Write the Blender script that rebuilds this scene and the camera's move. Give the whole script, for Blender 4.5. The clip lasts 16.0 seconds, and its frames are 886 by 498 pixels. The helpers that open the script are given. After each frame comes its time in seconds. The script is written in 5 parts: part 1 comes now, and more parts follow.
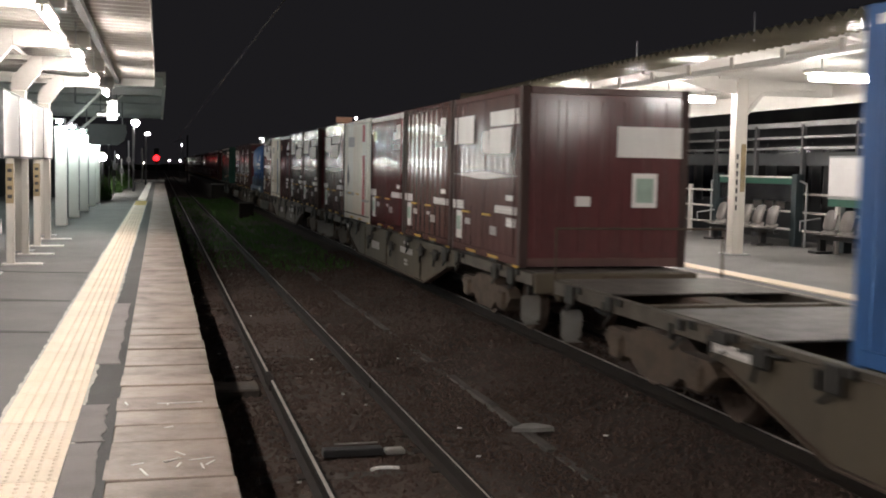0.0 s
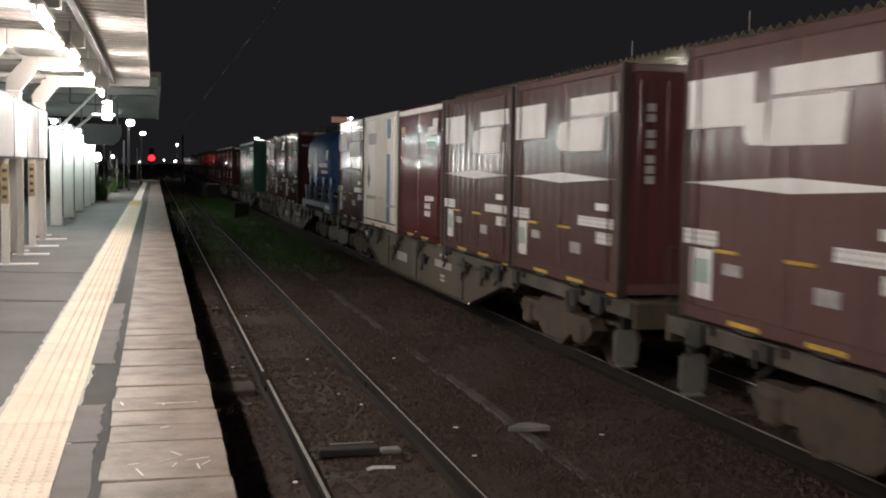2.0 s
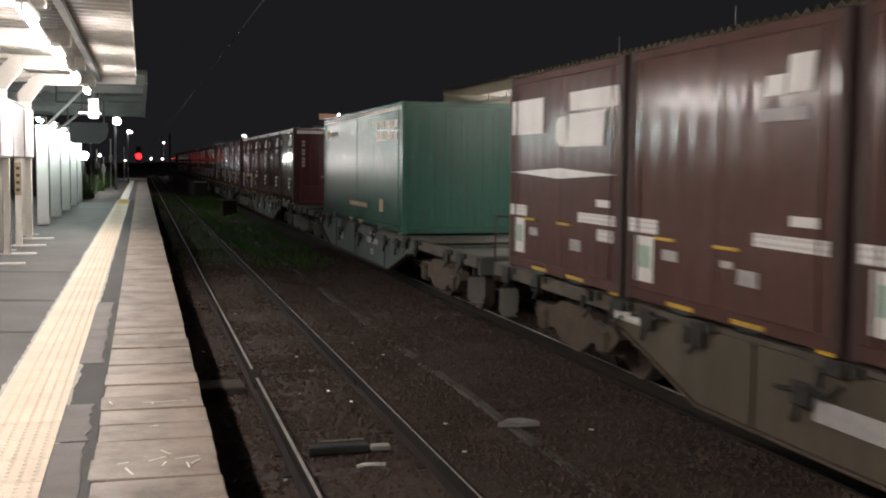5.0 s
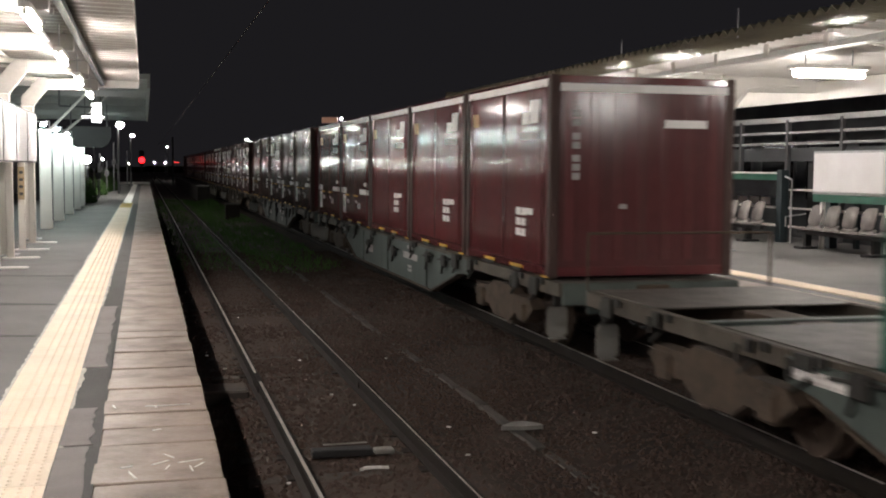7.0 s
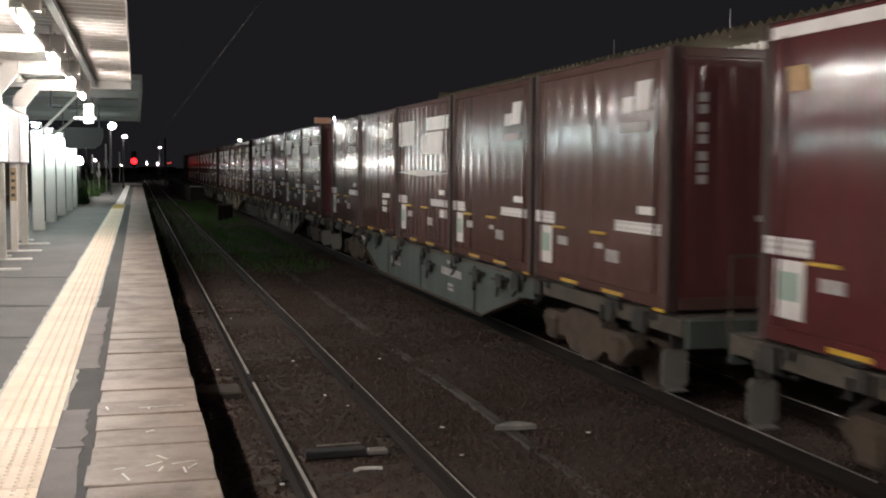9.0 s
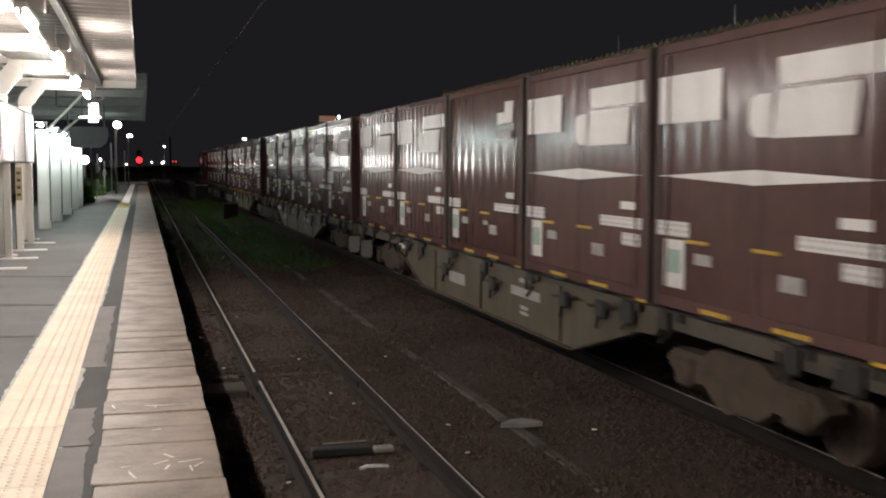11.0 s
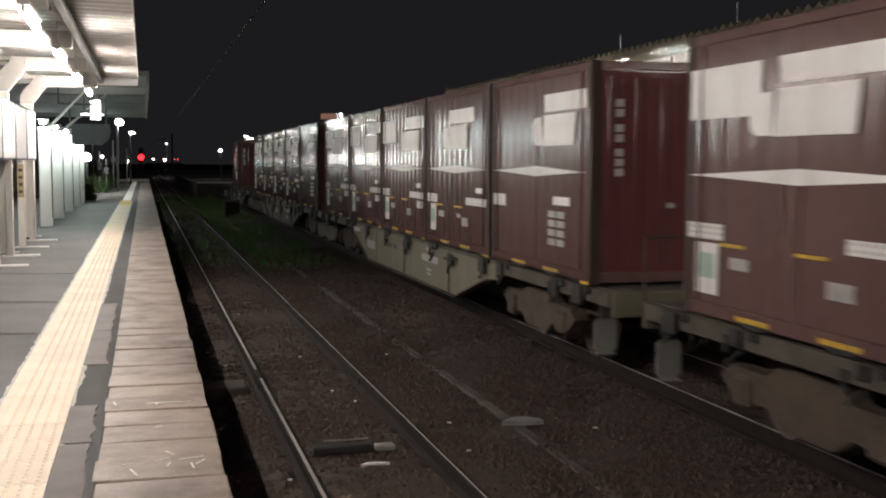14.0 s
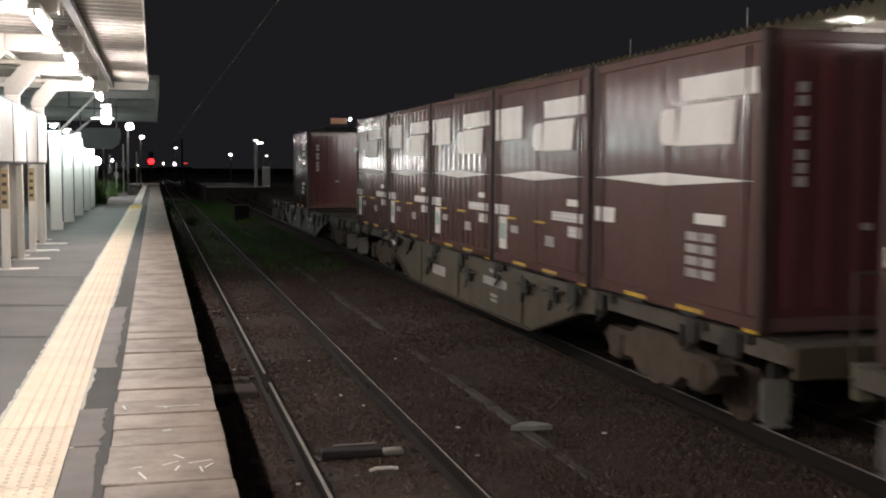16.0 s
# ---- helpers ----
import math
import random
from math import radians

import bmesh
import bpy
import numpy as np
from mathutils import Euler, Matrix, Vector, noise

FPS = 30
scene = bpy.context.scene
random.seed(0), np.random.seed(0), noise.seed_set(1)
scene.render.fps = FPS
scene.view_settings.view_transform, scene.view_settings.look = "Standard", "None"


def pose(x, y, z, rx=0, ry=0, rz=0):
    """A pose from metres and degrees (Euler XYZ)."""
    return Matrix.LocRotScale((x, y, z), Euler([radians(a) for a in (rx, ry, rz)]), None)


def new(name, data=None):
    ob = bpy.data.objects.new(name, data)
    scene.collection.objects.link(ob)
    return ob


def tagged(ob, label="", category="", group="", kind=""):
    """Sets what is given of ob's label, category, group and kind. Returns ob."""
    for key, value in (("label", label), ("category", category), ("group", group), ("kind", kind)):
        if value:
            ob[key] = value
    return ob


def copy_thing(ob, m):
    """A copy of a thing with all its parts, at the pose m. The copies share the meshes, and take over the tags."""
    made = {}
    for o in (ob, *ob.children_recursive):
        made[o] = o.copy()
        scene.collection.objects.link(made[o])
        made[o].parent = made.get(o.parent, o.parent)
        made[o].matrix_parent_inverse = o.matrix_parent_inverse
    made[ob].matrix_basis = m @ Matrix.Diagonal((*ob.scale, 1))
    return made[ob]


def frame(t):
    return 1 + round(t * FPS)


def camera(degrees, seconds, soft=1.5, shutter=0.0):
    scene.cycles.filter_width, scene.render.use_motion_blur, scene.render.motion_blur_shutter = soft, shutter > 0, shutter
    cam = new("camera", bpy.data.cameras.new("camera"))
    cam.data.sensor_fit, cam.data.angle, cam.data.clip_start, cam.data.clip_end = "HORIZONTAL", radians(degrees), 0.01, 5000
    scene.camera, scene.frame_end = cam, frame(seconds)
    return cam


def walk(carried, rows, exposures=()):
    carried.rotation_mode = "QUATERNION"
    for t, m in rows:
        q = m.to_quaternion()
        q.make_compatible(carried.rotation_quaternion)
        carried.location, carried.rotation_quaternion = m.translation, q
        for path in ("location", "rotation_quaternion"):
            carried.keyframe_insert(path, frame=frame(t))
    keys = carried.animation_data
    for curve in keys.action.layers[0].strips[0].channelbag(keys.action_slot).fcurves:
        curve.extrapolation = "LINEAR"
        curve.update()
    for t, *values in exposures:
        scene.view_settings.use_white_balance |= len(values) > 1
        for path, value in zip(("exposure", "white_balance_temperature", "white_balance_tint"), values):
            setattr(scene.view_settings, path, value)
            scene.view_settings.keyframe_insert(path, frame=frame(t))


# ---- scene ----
# A small station at night: a freight train of containers runs past the platform on the second track.
# x to the right across the tracks, y along them, z = 0 at the rail tops.
EYE = (0.0, 0.0, 2.40)
# seconds, yaw, pitch, roll
PATH = [
    (0, -14.190, -4.150, -1.052),
    (0.5, -14.239, -3.999, -0.999),
    (1, -14.235, -3.883, -0.966),
    (1.5, -14.270, -4.032, -0.908),
    (2, -14.420, -4.171, -0.968),
    (2.5, -14.682, -4.057, -0.866),
    (3, -14.836, -4.037, -0.795),
    (3.5, -14.869, -4.203, -0.694),
    (4, -14.988, -4.337, -0.721),
    (6.5, -14.988, -4.311, -0.423),
    (7, -14.897, -4.185, -0.472),
    (7.5, -15.139, -4.149, -0.490),
    (8, -15.291, -4.089, -0.556),
    (8.5, -15.137, -4.069, -0.360),
    (9, -15.258, -4.169, -0.343),
    (11.5, -14.980, -4.355, -0.070),
    (12, -15.040, -4.516, -0.079),
    (12.5, -14.847, -4.589, -0.002),
    (13, -14.916, -4.447, 0.033),
    (13.5, -15.007, -4.380, -0.032),
    (14, -14.920, -4.398, -0.208),
    (14.5, -14.673, -4.357, -0.213),
    (15, -14.641, -4.277, -0.160),
    (15.5, -14.607, -4.208, -0.362),
    (16, -14.446, -4.164, -0.333),
]
cam = camera(43.2, 16.0, soft=1.95, shutter=0.32)
walk(cam, [(t, pose(*EYE, 90 + p, r, yw)) for t, yw, p, r in PATH])
scene.view_settings.exposure = 0.05

# ---- light ----
world = bpy.data.worlds.new("night_sky")
scene.world = world
world.use_nodes = True
wn = world.node_tree.nodes
wn["Background"].inputs["Color"].default_value = (0.0105, 0.0099, 0.0114, 1)
wn["Background"].inputs["Strength"].default_value = 1.0
TUBE_LEFT, TUBE_RIGHT, YARD = 265.0, 190.0, 310.0


# ---- materials ----
def mat_base(name):
    m = bpy.data.materials.new(name)
    m.use_nodes = True
    nt = m.node_tree
    return m, nt, nt.nodes["Principled BSDF"]


def surface(name, col, rough=0.6, metal=0.0, vary=0.25, scale=6.0, dirt=(0.05, 0.045, 0.04), dirt_amount=0.25,
            streak=False, bump=0.15, bump_scale=60.0, spec=0.5, rough_vary=0.12, rand=0.0):
    """A procedural surface: a base colour, broad stains, fine grain, uneven gloss and relief."""
    m, nt, bsdf = mat_base(name)
    nd, ln = nt.nodes.new, nt.links.new
    tc = nd("ShaderNodeTexCoord")
    mp = nd("ShaderNodeMapping")
    place = tc.outputs["Object"]
    if rand:
        info = nd("ShaderNodeObjectInfo")
        far_off = nd("ShaderNodeVectorMath")
        far_off.operation = "MULTIPLY_ADD"
        far_off.inputs[1].default_value = (37.0, 53.0, 71.0)
        ln(info.outputs["Random"], far_off.inputs[0])
        ln(place, far_off.inputs[2])
        place = far_off.outputs["Vector"]
    ln(place, mp.inputs["Vector"])
    if streak:
        mp.inputs["Scale"].default_value = (1.0, 1.0, 0.12)
    broad = nd("ShaderNodeTexNoise")
    broad.inputs["Scale"].default_value = scale
    broad.inputs["Detail"].default_value = 6
    broad.inputs["Roughness"].default_value = 0.65
    ln(mp.outputs["Vector"], broad.inputs["Vector"])
    fine = nd("ShaderNodeTexNoise")
    fine.inputs["Scale"].default_value = bump_scale
    fine.inputs["Detail"].default_value = 5
    ln(place, fine.inputs["Vector"])
    ramp = nd("ShaderNodeMapRange")
    ramp.inputs["From Min"].default_value = 0.42
    ramp.inputs["From Max"].default_value = 0.72
    ln(broad.outputs["Fac"], ramp.inputs["Value"])
    amt = nd("ShaderNodeMath")
    amt.operation = "MULTIPLY"
    amt.inputs[1].default_value = dirt_amount
    ln(ramp.outputs["Result"], amt.inputs[0])
    mix = nd("ShaderNodeMix")
    mix.data_type = "RGBA"
    mix.inputs["A"].default_value = (*col, 1)
    mix.inputs["B"].default_value = (*dirt, 1)
    ln(amt.outputs[0], mix.inputs["Factor"])
    hsv = nd("ShaderNodeHueSaturation")
    val = nd("ShaderNodeMapRange")
    val.inputs["To Min"].default_value = 1 - vary
    val.inputs["To Max"].default_value = 1 + vary
    ln(fine.outputs["Fac"], val.inputs["Value"])
    last = val.outputs["Result"]
    if rand:
        oi = nd("ShaderNodeObjectInfo")
        rr = nd("ShaderNodeMapRange")
        rr.inputs["To Min"].default_value = 1 - rand
        rr.inputs["To Max"].default_value = 1 + rand
        ln(oi.outputs["Random"], rr.inputs["Value"])
        mul = nd("ShaderNodeMath")
        mul.operation = "MULTIPLY"
        ln(last, mul.inputs[0])
        ln(rr.outputs["Result"], mul.inputs[1])
        last = mul.outputs[0]
    ln(last, hsv.inputs["Value"])
    ln(mix.outputs["Result"], hsv.inputs["Color"])
    ln(hsv.outputs["Color"], bsdf.inputs["Base Color"])
    rg = nd("ShaderNodeMapRange")
    rg.inputs["To Min"].default_value = max(0.03, rough - rough_vary)
    rg.inputs["To Max"].default_value = min(1.0, rough + rough_vary)
    ln(broad.outputs["Fac"], rg.inputs["Value"])
    ln(rg.outputs["Result"], bsdf.inputs["Roughness"])
    bsdf.inputs["Metallic"].default_value = metal
    bsdf.inputs["Specular IOR Level"].default_value = spec
    if bump:
        bp = nd("ShaderNodeBump")
        bp.inputs["Strength"].default_value = bump
        bp.inputs["Distance"].default_value = 0.01
        ln(fine.outputs["Fac"], bp.inputs["Height"])
        ln(bp.outputs["Normal"], bsdf.inputs["Normal"])
    return m


def glow(name, col, strength):
    m, nt, bsdf = mat_base(name)
    bsdf.inputs["Base Color"].default_value = (0.8, 0.8, 0.8, 1)
    bsdf.inputs["Emission Color"].default_value = (*col, 1)
    bsdf.inputs["Emission Strength"].default_value = strength
    return m


def container_paint(name, col, rough=0.3, dirt_amount=0.45, dirt=(0.06, 0.045, 0.04), spec=0.5):
    return surface(name, col, rough=rough, vary=0.12, scale=2.2, dirt=dirt, dirt_amount=dirt_amount, streak=True,
                   bump=0.05, bump_scale=6.5, rough_vary=0.05, rand=0.12, spec=spec)


M_ASPHALT = surface("asphalt", (0.16, 0.155, 0.15), 0.8, vary=0.3, scale=0.7, dirt=(0.08, 0.08, 0.08), dirt_amount=0.5, bump=0.5, bump_scale=140)
M_PATCH = surface("patch_asphalt", (0.25, 0.228, 0.222), 0.85, vary=0.22, scale=2, bump=0.5, bump_scale=150, rand=0.12)
M_DARKPATCH = surface("dark_asphalt", (0.075, 0.073, 0.072), 0.85, vary=0.3, scale=1.2, dirt=(0.16, 0.155, 0.15), dirt_amount=0.4, bump=0.5, bump_scale=120)
M_COPING = surface("coping_concrete", (0.285, 0.219, 0.18), 0.5, vary=0.15, scale=2.6, dirt=(0.095, 0.072, 0.058), dirt_amount=0.85, bump=0.45, bump_scale=45, rand=0.09, rough_vary=0.25)
M_CONCRETE = surface("concrete", (0.30, 0.29, 0.27), 0.85, vary=0.25, scale=1.5, dirt=(0.1, 0.095, 0.09), dirt_amount=0.6, bump=0.4)
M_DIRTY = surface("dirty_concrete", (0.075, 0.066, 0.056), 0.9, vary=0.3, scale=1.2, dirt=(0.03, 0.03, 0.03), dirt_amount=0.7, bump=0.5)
# tile yellow with the lamps' overexposure put in as a paler colour
M_TILE = surface("lamplit_yellow_tile", (0.82, 0.685, 0.535), 0.6, vary=0.08, scale=3.0, dirt=(0.68, 0.56, 0.40), dirt_amount=0.45, bump=0.15, bump_scale=60, rand=0.06)
# the same tile beyond the lamps, left yellow
M_TILE_FAR = surface("yellow_tile_far", (0.76, 0.55, 0.14), 0.7, vary=0.12, scale=2.0, dirt=(0.5, 0.4, 0.2), dirt_amount=0.4, bump=0.1)
M_MORTAR = surface("pale_mortar", (0.58, 0.54, 0.47), 0.85, vary=0.2, scale=8, dirt=(0.3, 0.28, 0.26), dirt_amount=0.5, bump=0.5)
M_CHALK = surface("chalk", (0.8, 0.79, 0.76), 0.9, vary=0.2, scale=20, dirt=(0.4, 0.38, 0.35), dirt_amount=0.6, bump=0.2)
M_BALLAST = surface("ballast", (0.042, 0.0235, 0.0155), 0.95, vary=0.6, scale=0.8, dirt=(0.017, 0.0135, 0.0115), dirt_amount=0.8, bump=1.0, bump_scale=24)
M_STONE = surface("ballast_stone", (0.052, 0.029, 0.019), 0.92, vary=0.4, scale=30, dirt=(0.04, 0.03, 0.028), dirt_amount=0.7, bump=0.3, bump_scale=80)
M_SLEEPER = surface("sleeper_wood", (0.05, 0.038, 0.03), 0.9, vary=0.4, scale=4, dirt=(0.02, 0.018, 0.016), dirt_amount=0.7, bump=0.6, bump_scale=40)
M_RAIL = surface("rail_rust", (0.014, 0.010, 0.008), 0.8, metal=0.1, vary=0.3, scale=3, dirt=(0.024, 0.017, 0.012), dirt_amount=0.5, spec=0.2)
M_RAILTOP = surface("rail_polished", (0.75, 0.70, 0.65), 0.42, metal=0.7, vary=0.1, scale=2, dirt=(0.2, 0.17, 0.14), dirt_amount=0.4, bump=0.03)
M_GRASS = surface("grass", (0.065, 0.14, 0.03), 0.9, vary=0.4, scale=3)
M_WHITE = surface("white_paint", (0.78, 0.76, 0.72), 0.5, vary=0.06, scale=1.5, dirt=(0.5, 0.46, 0.4), dirt_amount=0.35, bump=0.08, bump_scale=30)
M_POST = surface("cream_steel", (0.74, 0.71, 0.65), 0.5, vary=0.08, scale=2.0, dirt=(0.4, 0.33, 0.26), dirt_amount=0.4, streak=True, bump=0.1)
M_ROOFSHEET = surface("roof_sheet", (0.40, 0.375, 0.345), 0.34, vary=0.1, scale=1.2, dirt=(0.3, 0.28, 0.26), dirt_amount=0.5, bump=0.1)
M_ROOFOLIVE = surface("eave_sheet", (0.20, 0.185, 0.14), 0.06, vary=0.15, scale=1.0, dirt=(0.12, 0.11, 0.085), dirt_amount=0.6, bump=0.02, rough_vary=0.02, spec=0.2)
M_ROOFDARK = surface("dark_roof", (0.38, 0.38, 0.37), 0.8, vary=0.2, scale=1.0, bump=0.2)
# white roof steel, dimmed in colour so parts near the tubes don't blow out
M_ROOFSTEEL = surface("roof_steel_dimmed", (0.50, 0.475, 0.44), 0.5, vary=0.1, scale=1.5, dirt=(0.33, 0.3, 0.27), dirt_amount=0.4, bump=0.08, bump_scale=30)
M_BOARD = surface("sign_board", (0.80, 0.79, 0.79), 0.4, vary=0.05, scale=1.0, dirt=(0.6, 0.58, 0.58), dirt_amount=0.4, bump=0.03)
M_FRAME = surface("dark_frame", (0.10, 0.10, 0.105), 0.5, vary=0.2, scale=4)
M_GALV = surface("galvanised", (0.45, 0.46, 0.46), 0.45, metal=0.7, vary=0.15, scale=5, dirt=(0.25, 0.25, 0.25), dirt_amount=0.4)
M_TEAL = surface("blue_green_steel", (0.02, 0.033, 0.038), 0.5, vary=0.15, scale=3)
M_GREENSIGN = surface("green_board", (0.02, 0.105, 0.07), 0.5, vary=0.1, scale=3)
M_SEAT = surface("grey_plastic_seat", (0.27, 0.25, 0.24), 0.1, vary=0.08, scale=4, bump=0.03)
M_BLACK = surface("black_steel", (0.02, 0.02, 0.021), 0.5, vary=0.2, scale=4)
M_NIGHTWALL = surface("dark_cladding", (0.10, 0.107, 0.112), 0.7, vary=0.2, scale=0.8, dirt=(0.03, 0.03, 0.035), dirt_amount=0.5)
M_GLASS = surface("dark_glass", (0.02, 0.022, 0.025), 0.08, vary=0.1, scale=1, bump=0.0)
M_AMBER = surface("ochre_notice", (0.38, 0.30, 0.18), 0.6, vary=0.2, scale=12, dirt=(0.25, 0.15, 0.05), dirt_amount=0.5)
M_INK = surface("printing_ink", (0.05, 0.05, 0.05), 0.6, vary=0.1)
M_FARBUSH = surface("night_leaves", (0.03, 0.05, 0.015), 0.8, vary=0.4, scale=3)
M_CABLE = surface("copper_wire", (0.35, 0.28, 0.22), 0.35, metal=0.9, vary=0.1)
M_INSUL = surface("brown_ceramic", (0.2, 0.1, 0.07), 0.3, vary=0.1)

P_MAROON = container_paint("maroon_paint", (0.135, 0.076, 0.071), 0.18, 0.4, (0.075, 0.052, 0.047), 0.13)
P_OLDRED = container_paint("dull_wine_paint", (0.118, 0.064, 0.057), 0.15, 0.45, (0.075, 0.047, 0.04), 0.12)
P_RED = container_paint("wine_red_paint", (0.126, 0.033, 0.036), 0.10, spec=0.36)
P_END = container_paint("wine_end_paint", (0.122, 0.040, 0.042), 0.15, spec=0.3)
P_CORNER = container_paint("dusty_corner_paint", (0.066, 0.041, 0.037), 0.55, 0.5, spec=0.12)
P_CREAM = container_paint("cream_paint", (0.82, 0.77, 0.68), 0.4, 0.35, (0.5, 0.44, 0.36))
P_GREEN = container_paint("green_paint", (0.042, 0.118, 0.093), 0.25, 0.45, (0.045, 0.06, 0.045), 0.2)
P_BLUE = container_paint("blue_paint", (0.036, 0.112, 0.30), 0.46, 0.35, (0.035, 0.06, 0.11), 0.3)
P_SKID = container_paint("skid_grey_blue", (0.075, 0.128, 0.19), 0.5, 0.5, (0.05, 0.06, 0.07))
P_BEIGE = container_paint("stained_beige", (0.76, 0.68, 0.57), 0.45, 0.5, (0.52, 0.42, 0.32))
P_LIGHTBLUE = container_paint("pale_blue_paint", (0.10, 0.19, 0.32), 0.45)
P_WHITE = surface("white_marking", (0.86, 0.83, 0.80), 0.45, vary=0.1, scale=3, dirt=(0.5, 0.44, 0.42), dirt_amount=0.4, streak=True, bump=0.05)
P_GREYMARK = surface("faded_marking", (0.46, 0.43, 0.42), 0.55, vary=0.12, scale=6, dirt=(0.2, 0.16, 0.16), dirt_amount=0.5, bump=0.05)
P_PALEGREEN = surface("pale_green_label", (0.38, 0.50, 0.42), 0.5, vary=0.15, scale=5, bump=0.05)
P_STRIPE_RED = surface("red_stripe", (0.52, 0.05, 0.055), 0.45, vary=0.1, scale=4, dirt=(0.35, 0.12, 0.1), dirt_amount=0.4, bump=0.05)
P_STRIPE_BLUE = surface("blue_stripe", (0.03, 0.115, 0.26), 0.45, vary=0.1, scale=4, bump=0.05)
P_YELLOW = surface("yellow_fork_mark", (0.70, 0.42, 0.03), 0.5, vary=0.15, scale=9, dirt=(0.25, 0.14, 0.05), dirt_amount=0.6, bump=0.05)
P_ORANGE = surface("faded_orange", (0.52, 0.29, 0.17), 0.5, vary=0.15, scale=6, bump=0.05)
P_ROD = surface("ochre_rod", (0.45, 0.25, 0.08), 0.5, vary=0.2, scale=10, bump=0.05)
P_RUST = surface("faded_rust_mark", (0.27, 0.15, 0.085), 0.5, vary=0.2, scale=9, dirt=(0.13, 0.075, 0.07), dirt_amount=0.7, bump=0.05)
P_WAGON_CREAM = container_paint("wagon_cream_grey", (0.165, 0.148, 0.10), 0.6, 0.55, (0.10, 0.082, 0.056))
P_WAGON_BROWN = container_paint("wagon_brown_grey", (0.090, 0.070, 0.044), 0.65, 0.7, (0.045, 0.033, 0.024))
P_CLUTTER = surface("oily_steel", (0.019, 0.016, 0.013), 0.7, vary=0.4, scale=6, bump=0.4)
P_WAGON_GREY = container_paint("wagon_blue_grey", (0.078, 0.097, 0.088), 0.6, 0.6, (0.045, 0.042, 0.037))
P_UNDER = surface("brake_dust_steel", (0.080, 0.054, 0.036), 0.85, vary=0.3, scale=5, dirt=(0.03, 0.025, 0.022), dirt_amount=0.7, bump=0.4)
P_WHEEL = surface("wheel_steel", (0.12, 0.085, 0.065), 0.7, metal=0.3, vary=0.3, scale=6, dirt=(0.05, 0.035, 0.03), dirt_amount=0.6)
P_STEP = surface("pale_step_steel", (0.29, 0.28, 0.26), 0.5, metal=0.2, vary=0.15, scale=5, dirt=(0.2, 0.17, 0.14), dirt_amount=0.5)

def written(name, paper, ink):
    """Painted label with rows of unreadable writing, as dashes of its size."""
    m = surface(name, paper, 0.45, vary=0.1, scale=3, dirt=(0.5, 0.44, 0.42), dirt_amount=0.4, streak=True, bump=0.05)
    nt = m.node_tree
    nd, ln = nt.nodes.new, nt.links.new
    bsdf = nt.nodes["Principled BSDF"]
    tc, sep, com = nd("ShaderNodeTexCoord"), nd("ShaderNodeSeparateXYZ"), nd("ShaderNodeCombineXYZ")
    ln(tc.outputs["Object"], sep.inputs[0])
    ln(sep.outputs["Y"], com.inputs["X"])
    ln(sep.outputs["Z"], com.inputs["Y"])
    br = nd("ShaderNodeTexBrick")
    br.inputs["Scale"].default_value = 1.0
    br.inputs["Brick Width"].default_value = 0.085
    br.inputs["Row Height"].default_value = 0.052
    br.inputs["Mortar Size"].default_value = 0.017
    br.inputs["Mortar Smooth"].default_value = 0.3
    ln(com.outputs["Vector"], br.inputs["Vector"])
    inv = nd("ShaderNodeMath")
    inv.operation = "SUBTRACT"
    inv.inputs[0].default_value = 1.0
    ln(br.outputs["Fac"], inv.inputs[1])
    fac = nd("ShaderNodeMath")
    fac.operation = "MULTIPLY"
    fac.inputs[1].default_value = 0.4
    ln(inv.outputs[0], fac.inputs[0])
    mix = nd("ShaderNodeMix")
    mix.data_type = "RGBA"
    old = bsdf.inputs["Base Color"].links[0].from_socket
    ln(old, mix.inputs["A"])
    mix.inputs["B"].default_value = (*ink, 1)
    ln(fac.outputs[0], mix.inputs["Factor"])
    ln(mix.outputs["Result"], bsdf.inputs["Base Color"])
    return m


P_LABEL = written("written_label", (0.82, 0.79, 0.77), (0.16, 0.10, 0.10))
G_TUBE_L = glow("tube_glow", (1.0, 0.925, 0.865), TUBE_LEFT)
G_TUBE_R = glow("tube_glow_far_side", (1.0, 0.93, 0.87), TUBE_RIGHT)
G_COOL = glow("cool_lamp_glow", (0.84, 1.0, 0.96), 1300.0)
G_LAMP = glow("street_lamp_glow", (1.0, 0.97, 0.9), YARD)
G_RED = glow("signal_red_glow", (1.0, 0.014, 0.02), 5.0)
G_SIGN = glow("lit_sign_face", (1.0, 0.98, 0.95), 6.0)
G_ORANGE = glow("orange_sign_glow", (1.0, 0.42, 0.2), 0.14)
P_SILL = surface("dusty_sill", (0.085, 0.068, 0.05), 0.7, vary=0.3, scale=3, dirt=(0.035, 0.03, 0.024), dirt_amount=0.75, bump=0.3)
P_DECK = surface("worn_deck_steel", (0.10, 0.088, 0.074), 0.6, metal=0.2, vary=0.3, scale=3, dirt=(0.035, 0.03, 0.026), dirt_amount=0.7, bump=0.3)


# ---- mesh helpers ----
def box(bm, a, b, bev=0.0):
    """A box from corner a to corner b, with chamfered edges where bev is given."""
    m = Matrix.LocRotScale([(p + q) / 2 for p, q in zip(a, b)], None, [abs(q - p) for p, q in zip(a, b)])
    got = bmesh.ops.create_cube(bm, size=1.0, matrix=m)
    if bev:
        edges = {e for v in got["verts"] for e in v.link_edges}
        bmesh.ops.bevel(bm, geom=list(edges), offset=bev, segments=1, affect="EDGES")
    return bm


